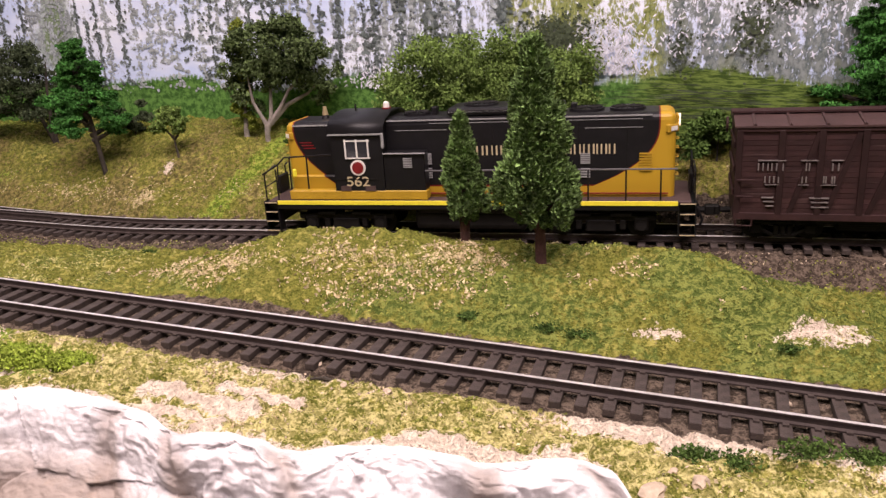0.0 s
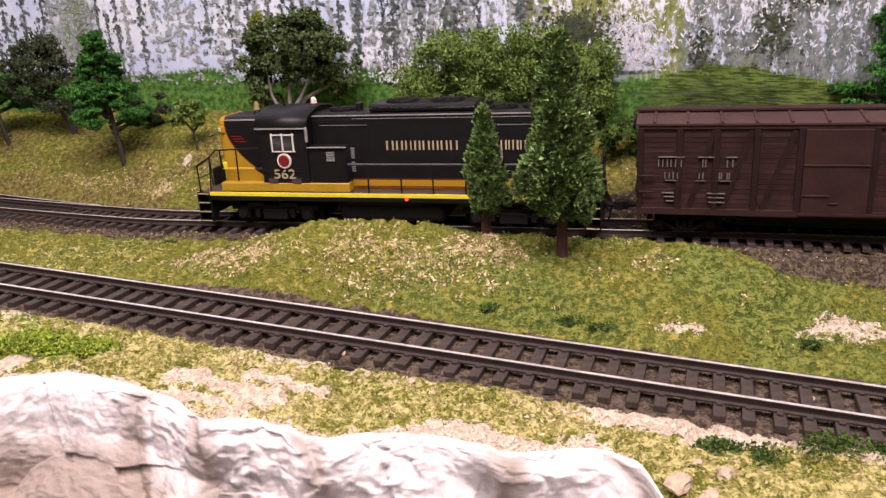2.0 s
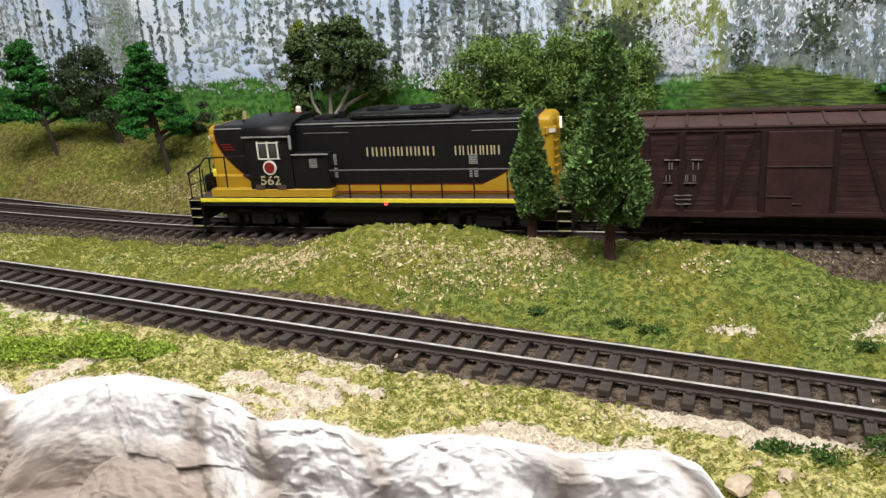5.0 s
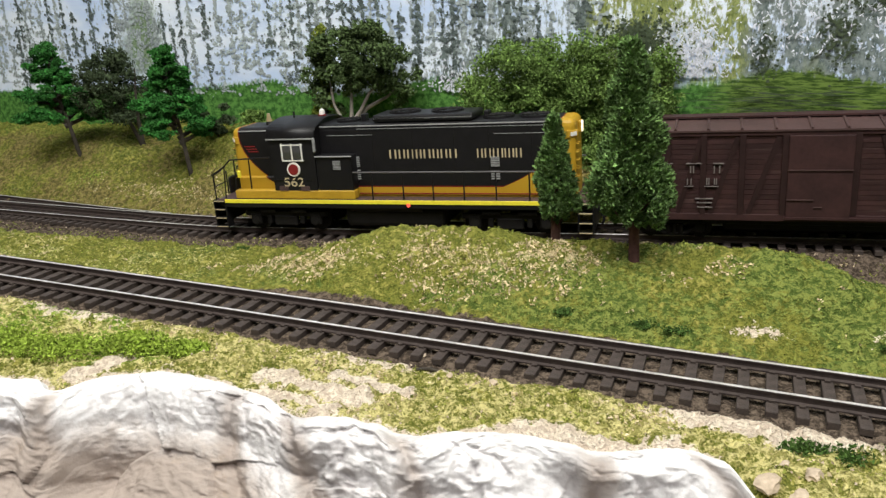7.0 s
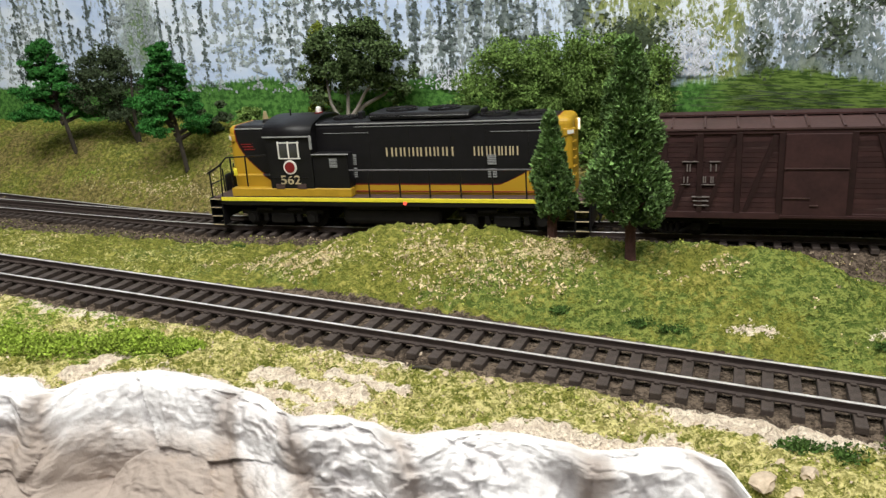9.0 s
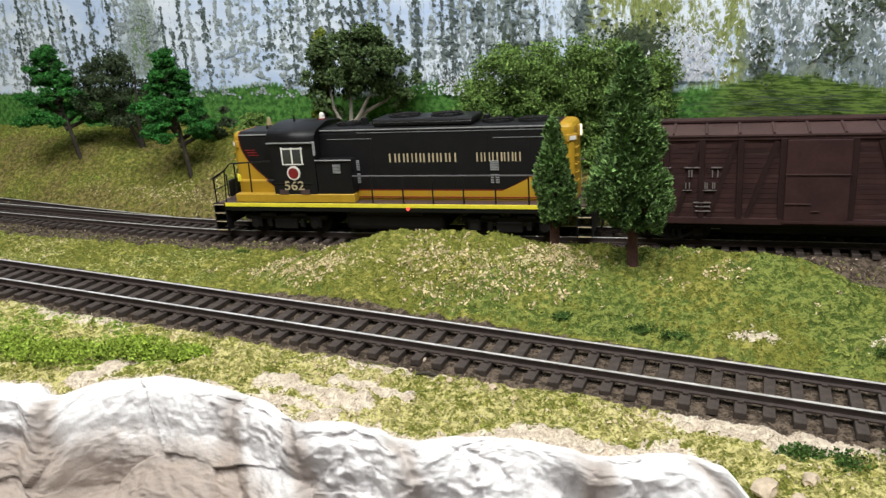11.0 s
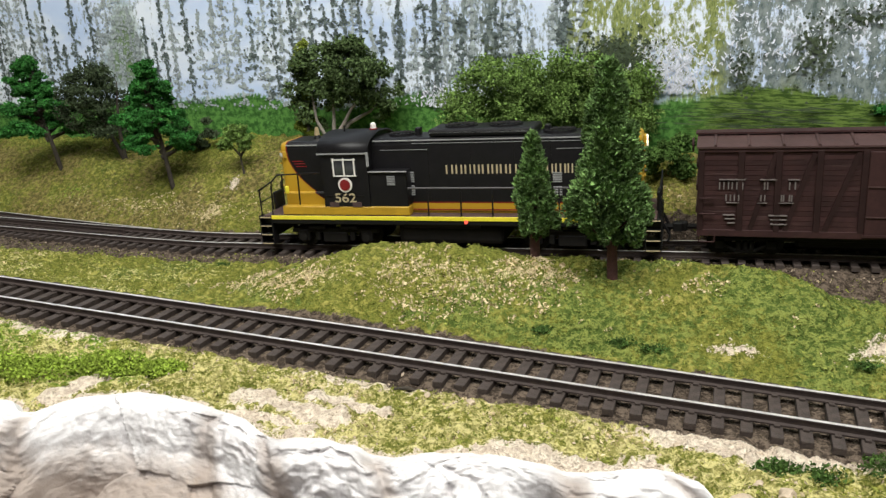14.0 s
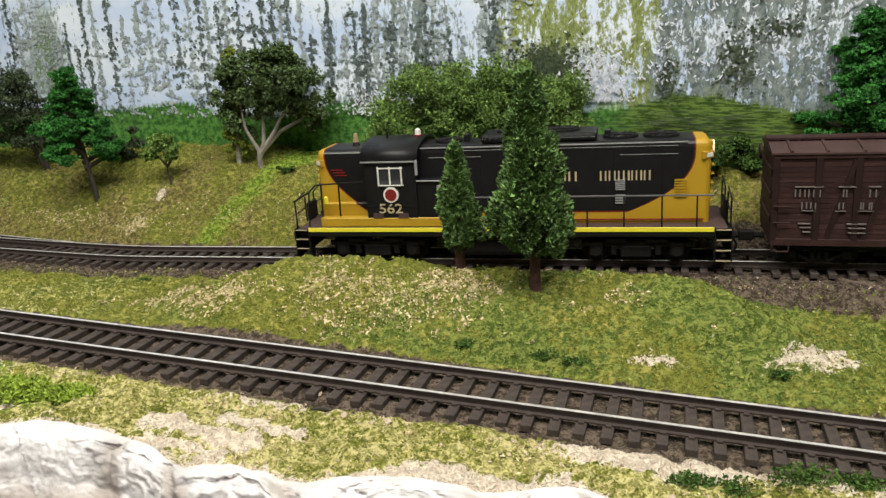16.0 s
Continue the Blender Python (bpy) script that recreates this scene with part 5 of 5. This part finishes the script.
def cedar(base, height, radius, n, lean=0.0):
    t = empty("cedar_tree", base)
    tagged(t, "slim green model cedar with a reddish trunk on the mound", "tree", group="cedars on the mound")
    bm = B()
    tube(bm, (0, 0, -0.003), (lean * 0.2, 0, height * 0.30), 0.0019, 0.0015, 10)
    tube(bm, (lean * 0.2, 0, height * 0.30), (lean, 0, height * 0.85), 0.0015, 0.0004, 8)
    pts, heads = [], []
    m = 96
    for k in range(m):
        f = (k + 0.5) / m
        prof = min(1.0, (f + 0.05) / 0.20) ** 0.7 * (1 - 0.88 * max(0.0, (f - 0.16) / 0.84) ** 1.05)
        g = k * 2.39996
        r = radius * prof * RNG.uniform(0.40, 0.90)
        c = np.array([lean * f + r * math.cos(g), r * math.sin(g), height * (0.205 + 0.785 * f)])
        if k % 3 == 0:
            tube(bm, (lean * f, 0, max(0.004, c[2] - r * 1.1)), tuple(c), 0.0005, 0.0002, 5)
        cr = radius * RNG.uniform(0.14, 0.26) * (0.45 + 0.6 * prof)
        q = ball(n // m, 0.25)
        pts.append(c + q * np.array([cr, cr, cr * 1.6]))
        out = np.array([math.cos(g), math.sin(g), 0.9])
        heads.append(q * 0.6 + out * 0.8)
    part("trunk", bm, M["bark"], t, "reddish brown trunk")
    V, F = sprigs(np.concatenate(pts), np.concatenate(heads), 0.00145)
    tagged(raw("crown", V, F, [M["leaf_cedar"]], t), "dense green leaf sprays")
    return t


def leafy(name, base, clumps, leaf, bark, limbs, n, size, label, trunk_r=0.0016, squash=0.7):
    """A tree of trunk limbs (polylines) and leaf clumps (x, y, z, radius), all from the base."""
    t = empty(name, base)
    tagged(t, label, "tree")
    bm = B()
    for line in limbs:
        for k in range(len(line) - 1):
            q = len(line) - 1
            tube(bm, line[k], line[k + 1], trunk_r * (1 - 0.75 * k / q), trunk_r * (1 - 0.75 * (k + 1) / q), 8)
    part("trunk", bm, bark, t)
    tot = sum(c[3] ** 2 for c in clumps)
    pts = []
    for x, y, z, r in clumps:
        kk = max(40, int(n * r * r / tot))
        sub = ball(9, 0.75) * np.array([r, r, r * squash]) * 0.72
        for q in sub:
            pts.append(np.array([x, y, z]) + q + ball(kk // 9, 0.35) * r * np.array([0.48, 0.48, 0.5 * squash]))
    V, F = flakes(np.concatenate(pts), size)
    raw("crown", V, F, [leaf], t)
    return t


def at_ls(l, s, sink=0.001):
    x, y = from_ls(l, s)
    return (x, y, ground_z(x, y) - sink)


def crown(w, z0, z1, k, flat=0.8, seed=1):
    r = random.Random(seed)
    out = []
    for i in range(k):
        f = i / (k - 1)
        z = z0 + (z1 - z0) * f
        prof = math.sin(math.pi * (0.18 + 0.74 * f)) ** 0.8
        g = i * 2.4 + r.random()
        rad = w * prof * r.uniform(0.25, 0.72)
        out.append((rad * math.cos(g), rad * math.sin(g) * flat, z, w * r.uniform(0.26, 0.40)))
    return out


def pine(l, s, h, w, seed, lean):
    b = at_ls(l, s)
    r, cl = random.Random(seed), []
    k = 46
    for i in range(k):
        f = i / (k - 1)
        z = h * (0.34 + 0.60 * f)
        prof = (1 - 0.86 * f ** 1.25) * (0.78 + 0.22 * math.sin(f * 21))
        g = i * 2.4 + r.random()
        rad = w * prof * r.uniform(0.30, 0.86)
        cl.append((rad * math.cos(g) + lean * z / h, rad * math.sin(g), z, w * r.uniform(0.20, 0.34) * (1 - 0.35 * f)))
    limbs = [[(-lean * 0.9, 0, -0.002), (-lean * 0.2, 0, h * 0.3), (lean * 0.5, 0, h * 0.6), (lean * 0.9, 0, h * 0.9)]]
    for i in range(0, k, 3):
        x, y, z, q = cl[i]
        limbs.append([(lean * z / h * 0.8, 0, z - 0.006), (x * 0.6, y * 0.6, z - 0.002), (x, y, z)])
    return leafy("pine_tree", b, cl, M["leaf_pine"], M["bark_dark"], limbs, 24000, 0.0015, "bright green foam pine with a thin dark trunk on the bank", squash=0.42)


cedar((0.0290, 0.2385, ground_z(0.0290, 0.2385)), 0.0705, 0.0160, 62000, -0.003)
cedar((0.0051, 0.2605, ground_z(0.0051, 0.2605)), 0.0455, 0.0092, 24000, -0.001)
pine(-0.2395, 0.060, 0.081, 0.030, 3, -0.004)
pine(-0.3400, 0.080, 0.076, 0.032, 5, -0.006)
pine(0.1590, 0.038, 0.086, 0.036, 8, -0.002)


def dark_tree():
    b = at_ls(-0.2915, 0.085)
    h, cl = 0.066, []
    for x, y, z, r in crown(0.029, 0.020, 0.058, 26, 0.8, 12):
        cl.append((x * 1.15 - 0.009, y, z, r))
    limbs = [[(0.004, 0, 0), (-0.002, 0, 0.015), (-0.008, 0, 0.03), (-0.014, 0, 0.05)], [(0.004, 0, 0), (0.003, 0, 0.018), (0.004, 0, 0.035), (0.006, 0, 0.05)]]
    leafy("broadleaf_tree", b, cl, M["leaf_grey"], M["bark_dark"], limbs, 12000, 0.0016, "dark grey-green leaning tree on the bank")


def oak():
    b = at_ls(-0.1355, 0.068)
    cl = [(x + 0.011, y, z, r * 0.80) for x, y, z, r in crown(0.034, 0.033, 0.062, 25, 0.6, 21)]
    cl += [(-0.014, 0.004, 0.031, 0.0085), (-0.012, 0.002, 0.024, 0.0070), (-0.017, 0, 0.039, 0.0080), (-0.006, 0.006, 0.019, 0.0060), (0.034, 0.002, 0.030, 0.0080), (0.037, 0, 0.038, 0.0075), (0.030, 0.003, 0.023, 0.0060), (0.002, 0.006, 0.040, 0.0080)]
    limbs = [[(0, 0, 0), (0.000, 0, 0.010), (-0.006, 0, 0.022), (-0.008, 0, 0.040)], [(0, 0, 0.006), (0.003, 0, 0.014), (0.004, 0, 0.028), (0.005, 0, 0.046)],
             [(0.001, 0, 0.009), (0.008, 0, 0.018), (0.014, -0.002, 0.028), (0.022, 0, 0.036)], [(0.002, 0, 0.010), (0.012, 0.002, 0.020), (0.024, 0, 0.026), (0.030, 0, 0.032)]]
    leafy("broadleaf_tree", b, cl, M["leaf_olive"], M["bark_grey"], limbs, 15000, 0.0019, "dark olive broadleaf tree with several grey stems")
    leafy("shrub_tree", at_ls(-0.150, 0.072), crown(0.011, 0.006, 0.061, 22, 0.6, 33), M["leaf_yellow"], M["bark_grey"], [[(0, 0, 0), (0, 0, 0.03), (0, 0, 0.05)]], 7000, 0.0015, "yellow-green upright tree beside the broadleaf tree")


def sapling():
    b = at_ls(-0.1865, 0.058)
    leafy("sapling", b, [(x - 0.001, y, z, r) for x, y, z, r in crown(0.015, 0.0165, 0.0265, 11, 0.8, 41)], M["leaf_bush"], M["bark_dark"], [[(0.001, 0, 0), (0, 0, 0.008), (-0.001, 0, 0.020)], [(0, 0, 0.011), (-0.006, 0, 0.019)], [(0, 0, 0.011), (0.006, 0, 0.019)]], 3200, 0.0016, "small yellow-green sapling on the earth bank", 0.0008)


def big_bush():
    b = at_ls(-0.012, 0.056)
    r = random.Random(5)
    cl = []
    for k in range(105):
        f = r.uniform(-1, 1)
        top = 0.053 - 0.012 * f ** 4 - 0.004 * max(0, -f)
        cl.append((0.048 * f, r.uniform(-0.008, 0.008), r.uniform(0.0, 1.0) * top, r.uniform(0.010, 0.0145)))
    leafy("hedge_bush", b, cl, M["leaf_bush"], M["bark_dark"], [[(0, 0, 0), (0, 0, 0.02)], [(-0.02, 0, 0), (-0.02, 0, 0.02)], [(0.02, 0, 0), (0.02, 0, 0.02)]], 84000, 0.0014, "broad yellow-green leafy thicket before the painted board")


dark_tree()
oak()
sapling()
big_bush()


def shrub(l, s, w, h, leaf, n, label, seed):
    b = at_ls(l, s)
    r = random.Random(seed)
    cl = [(r.uniform(-1, 1) * w, r.uniform(-0.4, 0.4) * w, r.uniform(0.15, 0.9) * h, w * r.uniform(0.25, 0.4)) for k in range(10)]
    t = leafy("shrub", b, cl, leaf, M["bark_dark"], [[(0, 0, 0), (0, 0, h * 0.5)]], n, 0.0017, label, 0.0006)
    t["category"] = "shrub"


shrub(0.096, 0.048, 0.026, 0.024, M["leaf_moss"], 9000, "dark green shrub on the bank", 2)
shrub(0.062, 0.048, 0.022, 0.022, M["leaf_moss"], 6000, "dark green shrub on the bank", 6)
shrub(-0.238, 0.096, 0.014, 0.028, M["leaf_grey"], 3500, "dark grey-green shrub beside the pine", 9)
shrub(-0.118, 0.062, 0.004, 0.005, M["leaf_moss"], 500, "tiny green shrub on the earth bank", 10)


def clump_xy(x, y, w, leaf, n, size, label):
    z = ground_z(x, y)
    pts = ball(n, 0.1) * np.array([w, w * 0.55, w * 0.28]) + np.array([0, 0, w * 0.10])
    pts = pts[pts[:, 2] > -w * 0.1]
    V, F = flakes(pts, size)
    t = raw("grass_clump", V, F, [leaf], None)
    t.location = (x, y, z)
    tagged(t, label, "grass clump", group="foam grass clumps")


for x, y, w in ((-0.128, 0.204, 0.013), (-0.150, 0.201, 0.014), (-0.172, 0.205, 0.018), (-0.112, 0.202, 0.009), (-0.200, 0.212, 0.02)):
    clump_xy(x, y, w, M["leaf_lime"], 4200, 0.0010, "bright green foam grass by the near track")
for x, y, w in ((0.062, 0.1515, 0.008), (0.053, 0.1535, 0.006), (0.078, 0.1500, 0.009), (0.090, 0.149, 0.007)):
    clump_xy(x, y, w, M["leaf_moss"], 650, 0.0010, "dark green foam grass at the sandy edge")
for x, y, w in ((0.028, 0.2135, 0.005), (0.037, 0.2105, 0.005), (0.005, 0.221, 0.004), (0.094, 0.197, 0.004), (-0.129, 0.315, 0.004)):
    clump_xy(x, y, w, M["leaf_moss"], 300, 0.0011, "small green tuft on the turf")


def build_stones():
    for x, y, r in ((-0.0385, 0.1975, 0.0011), (0.0835, 0.1745, 0.0008), (0.0514, 0.1425, 0.0019), (0.0405, 0.1385, 0.0027), (0.0462, 0.1362, 0.0018), (0.0470, 0.1475, 0.0010), (0.0330, 0.1640, 0.0009), (-0.03, 0.186, 0.0009), (-0.018, 0.181, 0.0012)):
        bm = B()
        bmesh.ops.create_icosphere(bm, subdivisions=2, radius=r)
        for v in bm.verts:
            v.co *= 1 + 0.9 * (noise.noise(v.co * 0.9 / r + Vector((x * 100, 0, 0))))
            v.co.z *= 0.6
        p = part("stone", bm, M["sand"])
        p.location = (x, y, ground_z(x, y) + r * 0.2)
        tagged(p, "small pale stone lying on the sandy ground", "stone", group="stones by the near track")


build_stones()


def build_twig():
    x, y = -0.0365, 0.1903
    bm = B()
    tube(bm, (-0.0032, 0.0006, 0.0006), (0.0006, 0, 0.0010), 0.0004, 0.0006, 7)
    tube(bm, (0.0006, 0, 0.0010), (0.0034, -0.0009, 0.0005), 0.0006, 0.0003, 7)
    tube(bm, (0.0004, 0, 0.0010), (0.0014, 0.0011, 0.0009), 0.0003, 0.0002, 6)
    t = part("twig", bm, M["bark_dark"])
    t.location = (x, y, ground_z(x, y))
    tagged(t, "small dark twig lying on the sandy turf", "twig")


build_twig()


def scatter():
    """Loose straw, turf crumbs and grit on the mound, the bank and the near ground."""
    for nm, mt, n, size, test in (("straw_litter", M["straw"], 90000, 0.0011, 0), ("straw_chips", M["straw"], 230000, 0.0012, 3), ("turf_crumbs", M["turf"], 190000, 0.0010, 1), ("sand_grit", M["sand"], 16000, 0.0009, 2)):
        x = RNG.uniform(-0.30, 0.20, n)
        y = RNG.uniform(0.14, 0.46, n)
        l, s = to_ls(x, y)
        s = s - bend(l)
        q, q2 = fbm(x * 60, y * 60, 3), fbm(x * 230, y * 230, 2)
        free = (np.abs(s) > 0.019) & (np.abs(y - y_near(x)) > 0.0172) & (y > y_edge(x) + 0.004)
        mound, front, bank = (s < -0.02) & (y > y_near(x)), y < y_near(x), s > 0.02
        g = lambda v, c, r: np.exp(-((v - c) / r) ** 2)
        k = g(l, -0.085, 0.026) * g(s, -0.086, 0.011) + g(l, -0.030, 0.034) * g(s, -0.084, 0.011) + g(l, 0.008, 0.018) * g(s, -0.080, 0.010)
        if test == 0:
            keep = free & ((mound & (q2 + 0.36 * np.minimum(k, 1) + 0.06 * g(s, -0.095, 0.02) > 0.38)) | (front & (q + 0.5 * q2 > 0.17)) | (bank & (q2 + 0.34 * g(s, 0.036, 0.012) + 0.3 * g(l, -0.238, 0.030) * g(s, 0.046, 0.008) > 0.40)))
        elif test == 3:
            c = g(l, -0.108, 0.016) * g(s, -0.066, 0.018) + g(l, -0.080, 0.012) * g(s, -0.084, 0.010) + g(l, -0.038, 0.013) * g(s, -0.084, 0.014) + 1.1 * g(l, 0.007, 0.014) * g(s, -0.079, 0.011) + 0.6 * g(l, -0.012, 0.03) * g(s, -0.094, 0.006) + 0.45 * g(l, 0.050, 0.018) * g(s, -0.082, 0.012)
            keep = free & mound & (0.5 * q2 + 0.5 * q + 0.55 * np.minimum(c, 1) > 0.24) & (RNG.random(n) < 0.85)
        elif test == 1:
            keep = free & ((mound & (q2 + 0.3 > 0.25 * RNG.random(n)) & (RNG.random(n) < 0.30)) | (front & (q2 > 0.16)) | (bank & (q2 > 0.18)))
        else:
            keep = (front & (y > y_edge(x) + 0.004) & (np.abs(y - y_near(x)) > 0.0172)) | ((np.abs(s) > 0.0165) & (np.abs(s) < 0.024))
        if test != 2:
            keep &= sand_drift(x, y) < 0.3
        x, y = x[keep], y[keep]
        z = ground(x, y) + 0.00015
        V, F = flakes(np.stack([x, y, z], -1), size, 0.25)
        tagged(raw(nm, V, F, [mt], None), {0: "pale straw litter on the turf", 3: "pale straw chips in drifts on the mound", 1: "olive foam turf crumbs", 2: "pale sandy grit"}[test], "ground cover", kind="stuff")


scatter()


# ---- movement ----
SHIFT = [(0.0, 0.0), (0.5, -0.0131), (1.0, -0.0243), (1.5, -0.0336), (2.0, -0.0432), (2.5, -0.0528), (3.0, -0.0621), (3.5, -0.0694), (4.0, -0.0721), (4.3, -0.0723), (12.1, -0.0723), (12.5, -0.0690), (13.0, -0.0594), (13.5, -0.0490), (14.0, -0.0373), (14.5, -0.0254), (15.0, -0.0131), (15.5, 0.0013), (16.0, 0.0171)]


def train_pose(l, half):
    """A car at l metres along the far track, its trucks half a base before and behind."""
    s1, s2 = float(bend(l - half)), float(bend(l + half))
    x, y = from_ls(l, (s1 + s2) / 2)
    return pose(x, y, z_far(l), 0, -1.5, -14 + math.degrees(math.atan2(s2 - s1, 2 * half)))


def motions():
    walk(LOCO, [(t, train_pose(d - 0.006, 0.0543)) for t, d in SHIFT])
    walk(BOXCAR, [(t, train_pose(d + 0.1710, 0.0545)) for t, d in SHIFT])
    ts, ds = [a for a, b in SHIFT], [b for a, b in SHIFT]
    for wheels, r in ((LOCO_WHEELS, 0.0058), (BOXCAR_WHEELS, 0.0048)):
        for w in wheels:
            at = w.location.copy()
            rows = []
            for k in range(0, 161, 2):
                t = k / 10
                if 4.4 < t < 12.0 and k % 10:
                    continue
                rows.append((t, pose(at.x, at.y, at.z, 0, math.degrees(float(np.interp(t, ts, ds)) / r), 0)))
            walk(w, rows)


motions()
